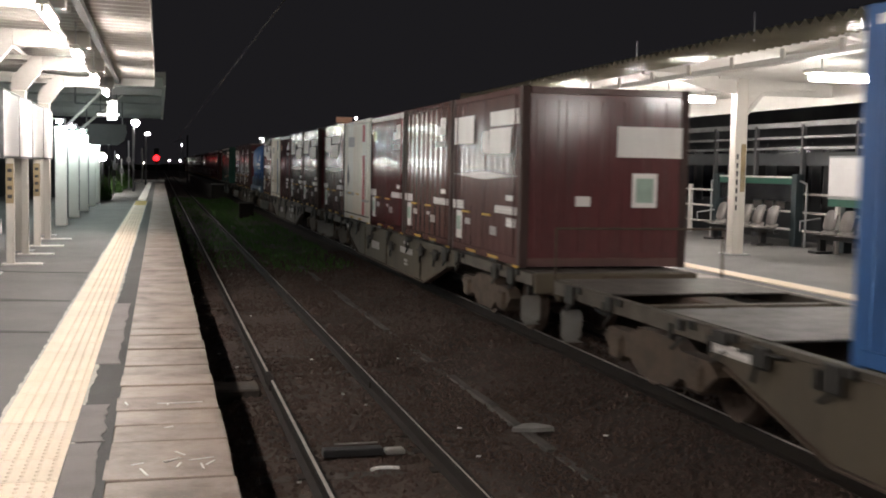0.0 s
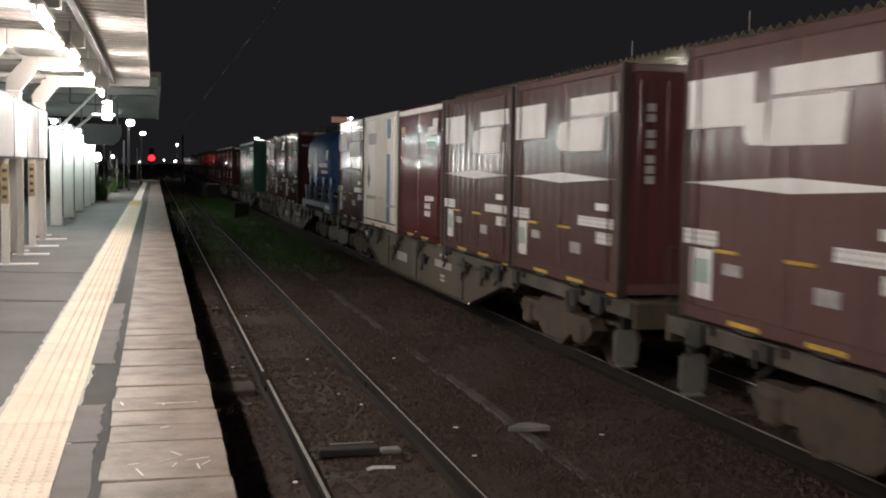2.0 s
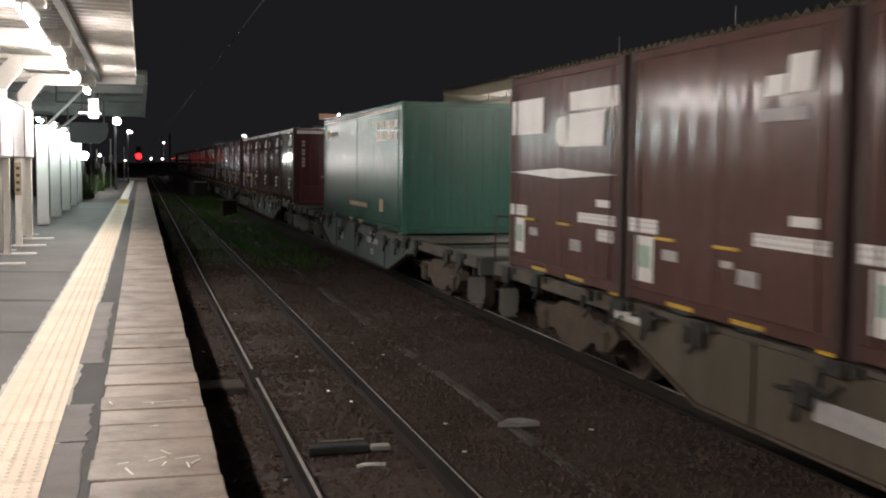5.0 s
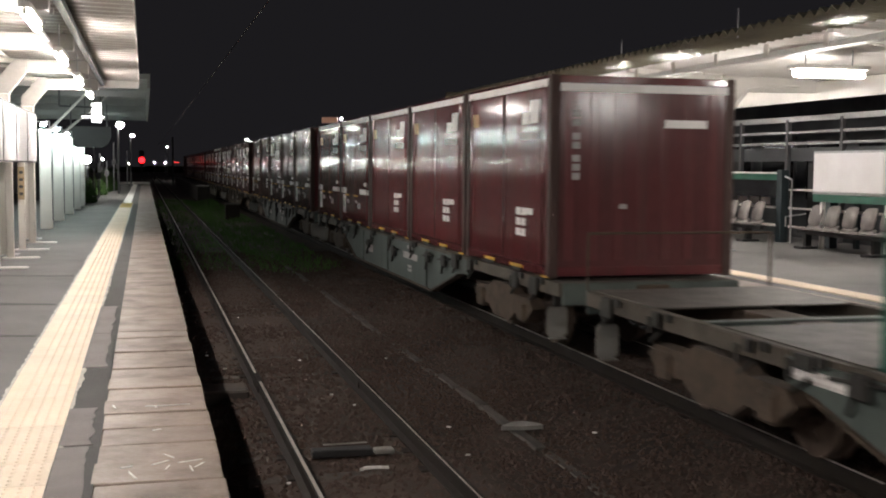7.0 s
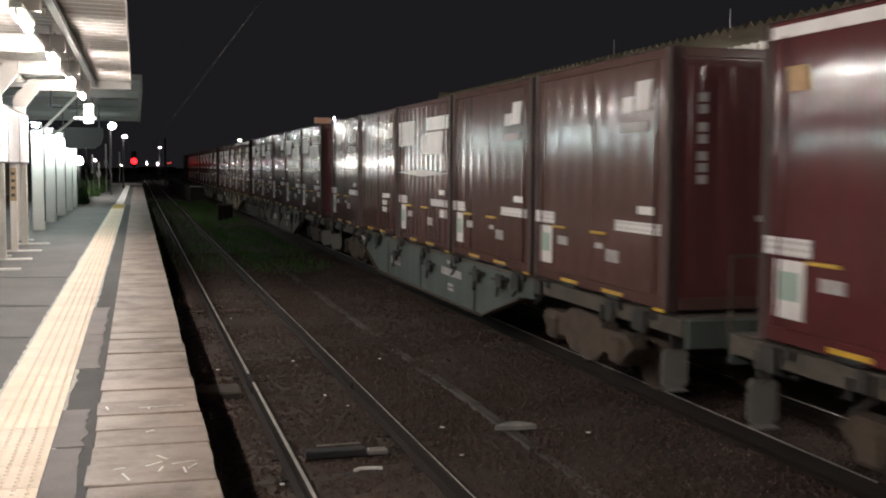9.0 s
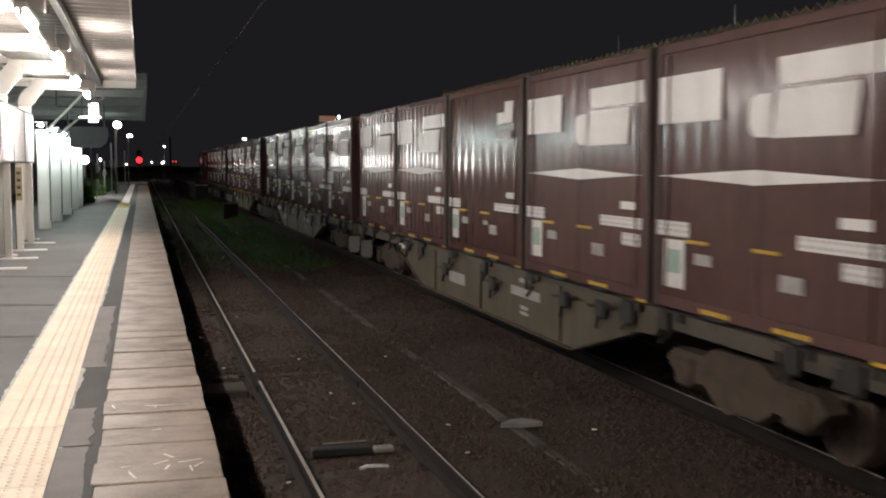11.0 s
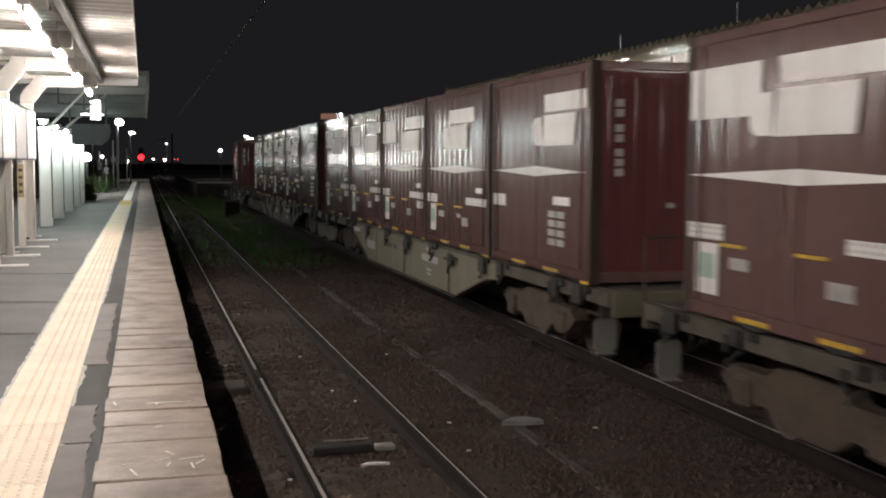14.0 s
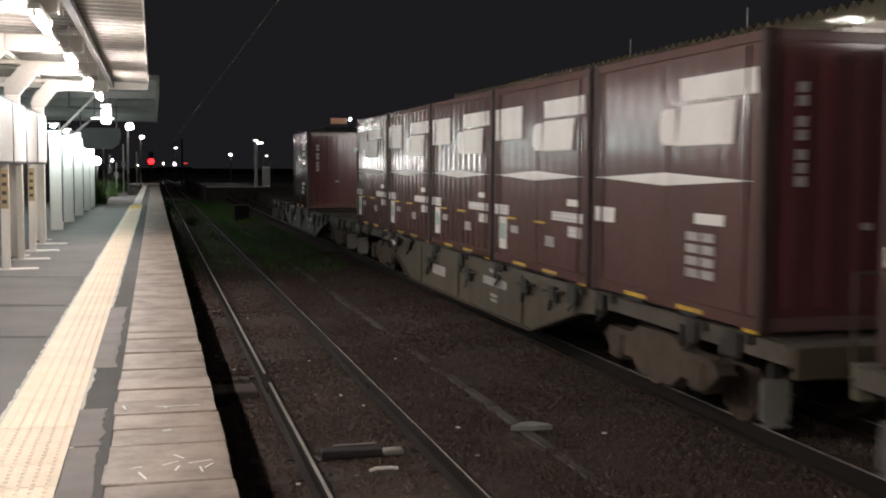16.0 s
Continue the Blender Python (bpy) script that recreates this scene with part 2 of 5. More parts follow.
def bar(bm, p, q, r, n=8):
    """A round bar from p to q."""
    p, q = Vector(p), Vector(q)
    d = q - p
    m = Matrix.Translation((p + q) / 2) @ d.to_track_quat("Z", "Y").to_matrix().to_4x4()
    bmesh.ops.create_cone(bm, cap_ends=True, segments=n, radius1=r, radius2=r, depth=d.length, matrix=m)
    return bm


def prism(bm, outline, axis, lo, hi):
    """An outline in the plane across an axis ('x', 'y' or 'z'), drawn out from lo to hi."""
    def put(u, v, w):
        return {"x": (w, u, v), "y": (u, w, v), "z": (u, v, w)}[axis]
    a = [bm.verts.new(put(u, v, lo)) for u, v in outline]
    b = [bm.verts.new(put(u, v, hi)) for u, v in outline]
    n = len(outline)
    bm.faces.new(a)
    bm.faces.new(b[::-1])
    for i in range(n):
        bm.faces.new((a[i], b[i], b[(i + 1) % n], a[(i + 1) % n]))
    bmesh.ops.recalc_face_normals(bm, faces=bm.faces[:])
    return bm


def mesh_of(name, bm, material):
    me = bpy.data.meshes.new(name)
    bm.to_mesh(me)
    bm.free()
    me.materials.append(material)
    return me


def part(name, bm, material, parent, label="", at=None):
    ob = new(name, mesh_of(name, bm, material))
    ob.parent = parent
    if at is not None:
        ob.matrix_basis = at
    if label:
        tagged(ob, label)
    return ob


def solid(name, bm, material, label, category, group="", kind=""):
    return tagged(new(name, mesh_of(name, bm, material)), label, category, group, kind)


def holder(name, label, category, at=None, group="", kind=""):
    ob = tagged(new(name), label, category, group, kind)
    if at is not None:
        ob.matrix_basis = at
    return ob


def B(*boxes, bev=0.0):
    bm = bmesh.new()
    for a, b in boxes:
        box(bm, a, b, bev)
    return bm


def bars(rows, n=8):
    bm = bmesh.new()
    for p, q, r in rows:
        bar(bm, p, q, r, n)
    return bm


def shaped(outline, axis, lo, hi):
    return prism(bmesh.new(), outline, axis, lo, hi)


def smooth(ob):
    for p in ob.data.polygons:
        p.use_smooth = True
    return ob


# ---- ground and tracks ----
EDGE_L, TOP_L = 0.35, 0.95          # near platform: its edge and height
EDGE_R, TOP_R = 7.62, 0.85          # far platform
TRACK_1, TRACK_2 = 1.785, 6.035      # track centres
CAR_SIDE = 4.81

bm = bmesh.new()
prof = [(-400, -0.62), (0.36, -0.42), (0.9, -0.2), (2.75, -0.19), (3.4, -0.32), (3.95, -0.32), (4.7, -0.19), (7.5, -0.19), (7.7, -0.5), (400, -0.62)]
ys = [-260, -60, -20] + [2 + 0.4 * i for i in range(60)] + [26 + 2 * i for i in range(38)] + [110, 160, 260, 500, 1500]
grid = []
for y in ys:
    row = []
    for i, (x, z) in enumerate(prof):
        row.append(bm.verts.new((x, y, z + (0.03 * noise.noise((x * 1.7, y * 0.9, 0)) if 0 < i < 9 else 0))))
    grid.append(row)
for a, b in zip(grid, grid[1:]):
    for i in range(len(prof) - 1):
        bm.faces.new((a[i], a[i + 1], b[i + 1], b[i]))
ground = solid("ground", bm, M_BALLAST, "dark brown ballast and earth under the tracks", "ground", kind="structure")


def stones(name, x0, x1, y0, y1, count, z, label, seed, size=(0.018, 0.04)):
    rng = random.Random(seed)
    vs, fs = [], []
    for _ in range(count):
        x, y = rng.uniform(x0, x1), y0 + (y1 - y0) * rng.random() ** 1.6
        r = rng.uniform(*size)
        a = rng.uniform(0, 6.28)
        c = len(vs)
        for k in range(4):
            vs.append((x + r * math.cos(a + k * 1.57) * rng.uniform(0.7, 1.3), y + r * math.sin(a + k * 1.57) * rng.uniform(0.7, 1.3), z(x) + rng.uniform(-0.005, 0.01)))
        vs.append((x + rng.uniform(-0.3, 0.3) * r, y + rng.uniform(-0.3, 0.3) * r, z(x) + r * rng.uniform(0.6, 1.1)))
        vs.append((x, y, z(x) - r))
        for k in range(4):
            fs.append((c + k, c + (k + 1) % 4, c + 4))
            fs.append((c + (k + 1) % 4, c + k, c + 5))
    me = bpy.data.meshes.new(name)
    me.from_pydata(vs, [], fs)
    me.materials.append(M_STONE)
    return tagged(new(name, me), label, "gravel", kind="stuff")


def ground_z(x):
    pts = prof
    for (xa, za), (xb, zb) in zip(pts, pts[1:]):
        if xa <= x <= xb:
            return za + (zb - za) * (x - xa) / (xb - xa)
    return -0.3


stones("ballast_stones", 0.5, 7.0, 4.5, 34, 42000, ground_z, "loose crushed brown track ballast", 3)

RAIL_OUT = [(-0.063, -0.153), (0.063, -0.153), (0.063, -0.14), (0.012, -0.12), (0.010, -0.045), (0.032, -0.035), (0.0325, -0.004), (0.026, 0.0), (-0.026, 0.0), (-0.0325, -0.004), (-0.032, -0.035), (-0.010, -0.045), (-0.012, -0.12), (-0.063, -0.14)]


def track(name, xc, label, joint_y):
    tr = holder(name, label, "railway track", pose(xc, 0, 0), kind="structure")
    for side in (-0.566, 0.566):
        rail = part("rail", bmesh.new(), M_RAIL, tr)
        bm = bmesh.new()
        cuts = [-200.0, joint_y, joint_y + 25, 400.0]
        gap, wide = (0.28, 0.012) if side < 0 else (0.005, -0.004)
        for a, b in zip(cuts, cuts[1:]):
            prism(bm, [(u + side, v) for u, v in RAIL_OUT], "y", a + 0.006, b - 0.006)
        bm.to_mesh(rail.data)
        bm.free()
        part("running_surface", B(((side - 0.016, -200, 0.0), (side + wide, joint_y - gap, 0.003)), ((side - 0.016, joint_y + gap, 0.0), (side + wide, 400, 0.003))), M_RAILTOP, rail, "polished steel rail head")
        for s in (-1, 1):
            part("fishplate", B(((side + s * 0.016, joint_y - 0.3, -0.12), (side + s * 0.032, joint_y + 0.3, -0.05)), bev=0.004), M_RAIL, rail)
    return tr


t1 = track("track_1", TRACK_1, "rusty narrow-gauge railway track on dark sleepers", 12.7)
t2 = track("track_2", TRACK_2, "railway track that the freight train runs on", 7.0)
sleeper_me = mesh_of("sleeper", B(((-1.0, -0.1, -0.29), (1.0, 0.1, -0.158)), bev=0.012), M_SLEEPER)
plate_me = mesh_of("tie_plate", B(((-0.11, -0.08, -0.158), (0.11, 0.08, -0.142)), bev=0.003), M_RAIL)
for tr in (t1, t2):
    for i in range(110):
        y = 3.2 + i * 0.66
        s = new("sleeper", sleeper_me)
        s.parent = tr
        s.matrix_basis = pose(random.uniform(-0.02, 0.02), y, random.uniform(-0.06, -0.03), 0, 0, random.uniform(-1, 1))
        if i < 40:
            for sx in (-0.566, 0.566):
                p = new("tie_plate", plate_me)
                p.parent = s
                p.matrix_basis = pose(sx, 0, 0)

duct = holder("cable_duct", "black rubber-covered cable duct from the platform wall to the rail", "cable duct", pose(0.42, 12.45, -0.3))
part("cover", B(((0, 0, 0.02), (0.68, 0.5, 0.2)), bev=0.02), M_SLEEPER, duct)
part("flange", B(((-0.02, -0.05, 0), (0.7, 0.55, 0.03)), bev=0.008), M_SLEEPER, duct)
# between the tracks: an uneven concrete cable trough lid line and a flat stone on it
trough = holder("cable_trough", "worn concrete cable trough half buried in ballast between the tracks", "cable trough", pose(3.68, 0, 0))
lid_me = mesh_of("trough_lid", B(((-0.06, 0, -0.33), (0.06, 0.98, -0.265)), bev=0.012), M_DIRTY)
for i in range(60):
    l = new("trough_lid", lid_me)
    l.parent = trough
    l.matrix_basis = pose(0.02 * math.sin(i * 1.7), 4 + i * 1.0, random.uniform(-0.055, -0.01), random.uniform(-1.0, 1.0), 0, random.uniform(-1.2, 1.2))
bm = shaped([(-0.22, 0.0), (-0.05, 0.16), (0.08, 0.17), (0.2, 0.05), (0.22, -0.04), (0.0, -0.05)], "z", -0.27, -0.225)
fs = solid("flat_stone", bm, M_CONCRETE, "pale flat broken concrete piece lying on the ballast", "stone")
fs.matrix_basis = pose(3.7, 10.7, 0)
# a points rod box and litter between the rails of the near track
bx = holder("rail_lubricator_box", "black low steel box between the rails with a pale end fitting", "track box", pose(1.72, 9.7, -0.17))
part("body", B(((-0.32, -0.07, 0), (0.22, 0.07, 0.07)), bev=0.01), M_BLACK, bx)
part("bracket", B(((0.24, -0.06, 0.0), (0.42, 0.06, 0.05)), bev=0.012), P_STEP, bx, "pale steel end bracket")
part("rod", bars([((-0.2, 0.1, 0.08), (0.2, 0.12, 0.08), 0.008)]), P_STEP, bx)
bm = shaped([(-0.12, -0.02), (-0.06, 0.028), (0.02, 0.03), (0.12, 0.005), (0.12, 0.03), (0.02, 0.062), (-0.07, 0.06), (-0.13, 0.005)], "z", 0, 0.02)
lit = solid("plastic_strip", bm, M_CHALK, "bent white plastic strip lying between the rails", "litter")
lit.matrix_basis = pose(1.85, 9.1, -0.15)
for i, (x, y) in enumerate([(0.95, 14.2), (1.95, 14.6), (2.0, 12.3), (0.8, 15.5), (1.1, 8.9), (2.15, 11.7), (2.9, 10.6), (2.75, 9.4), (3.2, 15.0), (1.5, 19.0), (4.3, 10.2)]):
    c = solid("paper_scrap", shaped([(-0.022, -0.011), (0.016, -0.014), (0.025, 0.011), (-0.011, 0.016)], "z", 0, 0.01), M_CHALK, "small pale scrap lying on the ballast", "litter", "scraps on the ballast")
    c.matrix_basis = pose(x, y, ground_z(x) + 0.035, 0, 0, i * 50)

# low weeds along the tracks farther off
rng = random.Random(8)
vs, fs = [], []
for _ in range(26000):
    x = rng.uniform(2.75, 4.9) if rng.random() < 0.7 else rng.uniform(0.5, 2.75)
    y = 28 + 58 * rng.random()
    if rng.random() > 0.25 + 0.75 * max(0.0, noise.noise((x * 0.9, y * 0.25, 3.0)) + 0.35):
        continue
    h, a, w = rng.uniform(0.06, 0.2), rng.uniform(0, 3.14), 0.02
    z = ground_z(x) - 0.02
    dx, dy = w * math.cos(a), w * math.sin(a)
    lx, ly = rng.uniform(-0.1, 0.1), rng.uniform(-0.1, 0.1)
    c = len(vs)
    vs += [(x - dx, y - dy, z), (x + dx, y + dy, z), (x + lx, y + ly, z + h)]
    fs.append((c, c + 1, c + 2))
me = bpy.data.meshes.new("weeds")
me.from_pydata(vs, [], fs)
me.materials.append(M_GRASS)
tagged(new("weeds", me), "low green weeds growing between the tracks", "grass", kind="stuff")

# ---- near platform ----
NEAR_END = 87.0
plat = solid("platform_near", B(((-7.0, -30, -0.7), (EDGE_L - 0.6, NEAR_END, TOP_L))), M_ASPHALT, "grey asphalt station platform", "platform", kind="structure")
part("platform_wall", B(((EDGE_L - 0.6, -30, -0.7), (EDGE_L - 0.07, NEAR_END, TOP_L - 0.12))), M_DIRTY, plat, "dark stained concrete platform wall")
part("cross_wall", B(((-2.6, NEAR_END - 1.2, TOP_L), (EDGE_L, NEAR_END - 1.0, TOP_L + 0.17))), M_WHITE, plat, "white painted kerb across the platform's end")
part("worn_strip", B(((EDGE_L - 0.87, -30, TOP_L), (EDGE_L - 0.588, 43, TOP_L + 0.004))), M_DARKPATCH, plat, "dark patched asphalt strip beside the coping")
rng = random.Random(5)
for y0, y1 in [(4.0, 5.92), (5.95, 6.86), (8.26, 9.9), (9.92, 11.8), (-2, 3.97)]:
    n = 26
    left = [(-0.475 + 0.022 * noise.noise((y0 + 9.0 * k / n, 1.3, 0)) + rng.uniform(-0.008, 0.008), y0 + (y1 - y0) * k / n) for k in range(n + 1)]
    right = [(-0.285 + 0.03 * noise.noise((y0 + 7.0 * k / n, 4.3, 0)) + rng.uniform(-0.006, 0.006), y0 + (y1 - y0) * k / n) for k in range(n + 1)]
    part("patch", shaped(left + right[::-1], "z", TOP_L + 0.004, TOP_L + 0.010), M_PATCH, plat, "pale grey asphalt repair")
# dark curved bands across the platform: soft shadow curves laid on as dark asphalt
for y, w in [(9.9, 0.16), (12.1, 0.22), (15.2, 0.1)]:
    o = [(-0.9, y), (-1.6, y + 0.1), (-2.6, y + 0.5), (-4.0, y + 1.2), (-4.0, y + 1.2 + w), (-2.6, y + 0.5 + w), (-1.6, y + 0.1 + w), (-0.9, y + w * 0.4)]
    part("seam", shaped(o, "z", TOP_L, TOP_L + 0.003), M_DARKPATCH, plat, "dark curved band painted as a shadow across the asphalt")
# mortar bed with a ragged edge under the tactile tiles
bm = bmesh.new()
rng = random.Random(2)
lo, hi = [], []
y = -6.0
while y < 43:
    lo.append((-0.855 - 0.03 * abs(noise.noise((y * 3, 1, 0))) - rng.uniform(0.0, 0.016), y))
    hi.append((-0.43 + 0.035 * abs(noise.noise((y * 3, 7, 0))) + rng.uniform(-0.002, 0.014), y))
    y += rng.uniform(0.03, 0.09) if y < 16 else 0.3
for i in range(len(lo) - 1):
    q = [bm.verts.new((*lo[i], TOP_L + 0.008)), bm.verts.new((*hi[i], TOP_L + 0.008)), bm.verts.new((*hi[i + 1], TOP_L + 0.008)), bm.verts.new((*lo[i + 1], TOP_L + 0.008))]
    bm.faces.new(q)
part("mortar_bed", bm, M_MORTAR, plat, "ragged pale mortar bed")


def tile_mesh(name, material, dots):
    bm = B(((-0.198, 0.003, 0), (0.198, 0.397, 0.008)), bev=0.0)
    box(bm, (-0.17, 0.004, 0.008), (-0.145, 0.396, 0.012))
    if dots:
        for i in range(5):
            for j in range(6):
                bmesh.ops.create_cone(bm, cap_ends=True, segments=6, radius1=0.014, radius2=0.008, depth=0.006,
                                      matrix=Matrix.Translation((-0.09 + i * 0.062, 0.035 + j * 0.066, 0.011)))
    return mesh_of(name, bm, material)


tile_pale = tile_mesh("tactile_tile", M_TILE, False)
tile_near, tile_far = tile_mesh("tactile_tile", M_TILE, True), tile_mesh("tactile_tile", M_TILE_FAR, False)
for i in range(200):
    y = -6.0 + 0.4 * i
    if y > 43:
        break
    t = new("tactile_tile", tile_near if y < 38.5 else tile_far)
    t.parent = plat
    t.matrix_basis = pose(-0.64, y, TOP_L + 0.009 + random.uniform(0, 0.0015))
part("painted_line", B(((-0.8, 43.2, TOP_L), (-0.5, NEAR_END - 1.2, TOP_L + 0.006))), M_WHITE, plat, "white painted safety line")
# concrete coping stones laid across the platform's edge
cop_me = [mesh_of("coping_stone", B(((-0.6 + 0.006 * k, 0.005, -0.12), (0.0, 0.367, 0.0)), bev=0.006), M_COPING) for k in range(3)]
cop_far = mesh_of("coping_stone", B(((-0.6, 0.0005, -0.12), (0.0, 0.3715, 0.0))), M_COPING)
for i in range(260):
    y = -5.956 + 0.372 * i
    if y > NEAR_END - 0.5:
        break
    c = new("coping_stone", cop_me[i % 3] if y < 10 else cop_far)
    c.parent = plat
    k = 0.8 if y < 10 else 0.06
    c.matrix_basis = pose(EDGE_L + k * random.uniform(-0.012, 0.004), y, TOP_L + k * random.uniform(-0.004, 0.01), k * random.uniform(-0.5, 0.5), k * random.uniform(-0.5, 0.5), k * random.uniform(-0.7, 0.7))
for i, (x, y, l, a) in enumerate([(0.12, 6.83, 0.26, 2), (0.05, 6.8, 0.05, 85), (-0.19, 6.85, 0.09, 100), (-0.1, 5.45, 0.06, 30), (-0.07, 5.3, 0.13, 105), (0.06, 5.5, 0.1, 40), (0.1, 5.62, 0.09, 120), (0.09, 5.4, 0.08, 75), (0.2, 5.5, 0.12, 20), (0.2, 5.36, 0.1, 95), (0.24, 5.42, 0.09, 60), (0.05, 6.2, 0.05, 30)]):
    m = part("chalk_mark", B(((-l / 2, -0.005, 0), (l / 2, 0.005, 0.003))), M_CHALK, plat, "white scratched chalk mark", pose(x, y, TOP_L + 0.0105, 0, 0, a))

# ---- far platform ----
plat2 = solid("platform_far", B(((EDGE_R + 0.5, -30, -0.7), (14.5, 60, TOP_R))), M_ASPHALT, "grey asphalt platform behind the train", "platform", kind="structure")
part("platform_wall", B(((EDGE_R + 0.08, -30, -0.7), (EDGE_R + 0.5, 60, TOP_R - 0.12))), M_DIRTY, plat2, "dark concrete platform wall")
part("coping", B(((EDGE_R, -30, TOP_R - 0.12), (EDGE_R + 0.5, 60, TOP_R)), bev=0.01), M_COPING, plat2, "pale concrete coping")
for i in range(110):
    t = new("tactile_tile", tile_pale)
    t.parent = plat2
    t.matrix_basis = pose(8.55, 6 + 0.4 * i, TOP_R)
low = solid("platform_low", B(((3.9, 88, -0.7), (14, 150, 0.78)), ((7.6, 60, -0.7), (14, 88, 0.5)), bev=0.02), M_DIRTY, "dark concrete end of a low side platform", "platform", kind="structure")
part("kerb", B(((3.9, 87.9, 0.784), (8.2, 88.5, 0.86)), bev=0.01), M_WHITE, low, "white painted platform kerb")


# ---- near canopy ----
ROOF_L, COL_L = 4.12, -2.15
BEAMS = [-3.8, 0.0, 3.75, 7.5, 11.3, 15.1, 18.9, 22.9]
roof = solid("canopy_roof_near", bmesh.new(), M_ROOFSHEET, "pale corrugated steel roof over the platform", "canopy roof", kind="structure")


def corrugated(x0, x1, z0, z1, y0, y1, pitch, depth, thick=0.02, tooth=0.5):
    """A folded sheet whose ridges run across the platform."""
    bm = bmesh.new()
    n = int(round((y1 - y0) / pitch))
    ring = []
    for i in range(n):
        a = y0 + i * pitch
        for f, h in ((0.0, 0), (tooth * 0.5, depth), (0.5, depth), (0.5 + tooth * 0.5, 0)):
            ring.append((a + f * pitch, h))
    ring.append((y0 + n * pitch, 0))
    lo = [(bm.verts.new((x0, y, z0 + h)), bm.verts.new((x1, y, z1 + h))) for y, h in ring]
    up = [(bm.verts.new((x0, y, z0 + h + thick)), bm.verts.new((x1, y, z1 + h + thick))) for y, h in ring]
    for (a, b), (c, d), (e, f), (g, k) in zip(lo, lo[1:], up, up[1:]):
        bm.faces.new((a, c, d, b))
        bm.faces.new((e, f, k, g))
        bm.faces.new((a, e, g, c))
        bm.faces.new((b, d, k, f))
    for (a, b), (e, f) in ((lo[0], up[0]), (lo[-1], up[-1])):
        bm.faces.new((a, b, f, e))
    bmesh.ops.recalc_face_normals(bm, faces=bm.faces[:])
    return bm


bm = corrugated(-4.6, -0.10, ROOF_L + 0.1, ROOF_L, -8.0, 24.3, 0.34, 0.06)
bm.to_mesh(roof.data)
bm.free()
part("edge_trim", B(((-0.10, -8, ROOF_L - 0.06), (-0.085, 24.4, ROOF_L + 0.12))), M_WHITE, roof, "white roof edge trim")
part("end_trim", B(((-4.6, 24.32, ROOF_L - 0.14), (-0.1, 24.38, ROOF_L + 0.1))), M_WHITE, roof, "white roof end board")
for k in range(9):
    y = -5.7 + 3.78 * k
    if y < 24:
        part("joist", B(((-4.5, y - 0.03, ROOF_L - 0.07), (-0.95, y + 0.03, ROOF_L - 0.005)), bev=0.006), M_ROOFSTEEL, roof)
for x in (-3.4, -2.15):
    part("purlin", B(((x - 0.05, -8, ROOF_L - 0.06), (x + 0.05, 24.3, ROOF_L + 0.0))), M_ROOFSTEEL, roof)
part("conduit", bars([((-1.16, -8, ROOF_L - 0.16), (-1.16, 24.3, ROOF_L - 0.16), 0.03)]), M_GALV, roof, "grey lamp wiring trunking")
part("cable_tray", B(((-0.86, -8, ROOF_L - 0.11), (-0.78, 24.3, ROOF_L - 0.03))), M_FRAME, roof, "dark cable tray")


def canopy_frame(y, top, reach):
    fr = holder("canopy_frame", "white steel canopy column with a chamfered roof beam", "canopy frame", pose(COL_L, y, TOP_L), "canopy frames")
    h = top - TOP_L
    part("column", B(((-0.11, -0.09, 0), (0.11, 0.09, h - 0.62)), bev=0.012), M_POST, fr)
    part("elbow", shaped([(-0.11, h - 0.62), (0.11, h - 0.62), (0.36, h - 0.3), (0.36, h - 0.08), (0.2, h - 0.08), (-0.11, h - 0.44)], "y", -0.08, 0.08), M_ROOFSTEEL, fr)
    part("beam", B(((0.36, -0.07, h - 0.29), (reach, 0.07, h - 0.08)), bev=0.01), M_ROOFSTEEL, fr)
    part("rear_beam", B(((-2.3, -0.04, h - 0.14), (0.19, 0.04, h - 0.07))), M_POST, fr)
    part("base_plate", B(((-0.2, -0.2, 0), (0.2, 0.2, 0.015))), M_GALV, fr)
    return fr


for y in BEAMS:
    canopy_frame(y, ROOF_L, 1.3)


def tube_lamp(name, label, at, glow_mat, group, length=1.17, wide=0.11, r=0.036):
    """A batten fitting along local x with one bare tube under it."""
    l = holder(name, label, "fluorescent lamp", at, group)
    part("housing", B(((-length / 2 - 0.03, -wide / 2, 0.05), (length / 2 + 0.03, wide / 2, 0.11)), bev=0.012), M_WHITE, l)
    part("tube", bars([((-length / 2, 0, 0.012 - (r - 0.036)), (length / 2, 0, 0.012 - (r - 0.036)), r)], 8), glow_mat, l, "glowing fluorescent tube")
    for s in (-1, 1):
        part("lamp_holder", B(((s * (length / 2) - 0.012, -0.02, -0.01), (s * (length / 2) + 0.02, 0.02, 0.06)), bev=0.005), M_WHITE, l)
    return l


for y in (-4.3, -0.5, 3.3, 7.1, 10.9, 14.75, 18.55, 22.2):
    tube_lamp("platform_lamp", "bare fluorescent tube lamp under the canopy roof", pose(-0.98, y, 3.68, 0, 0, 90), G_TUBE_L, "near canopy lamps")
    hang = [o for o in scene.objects if o.name.startswith("platform_lamp")][-1]
    for u in (-0.4, 0.4):
        part("hanger", bars([((u, 0, 0.1), (u, 0, 0.4), 0.01)]), M_GALV, hang)

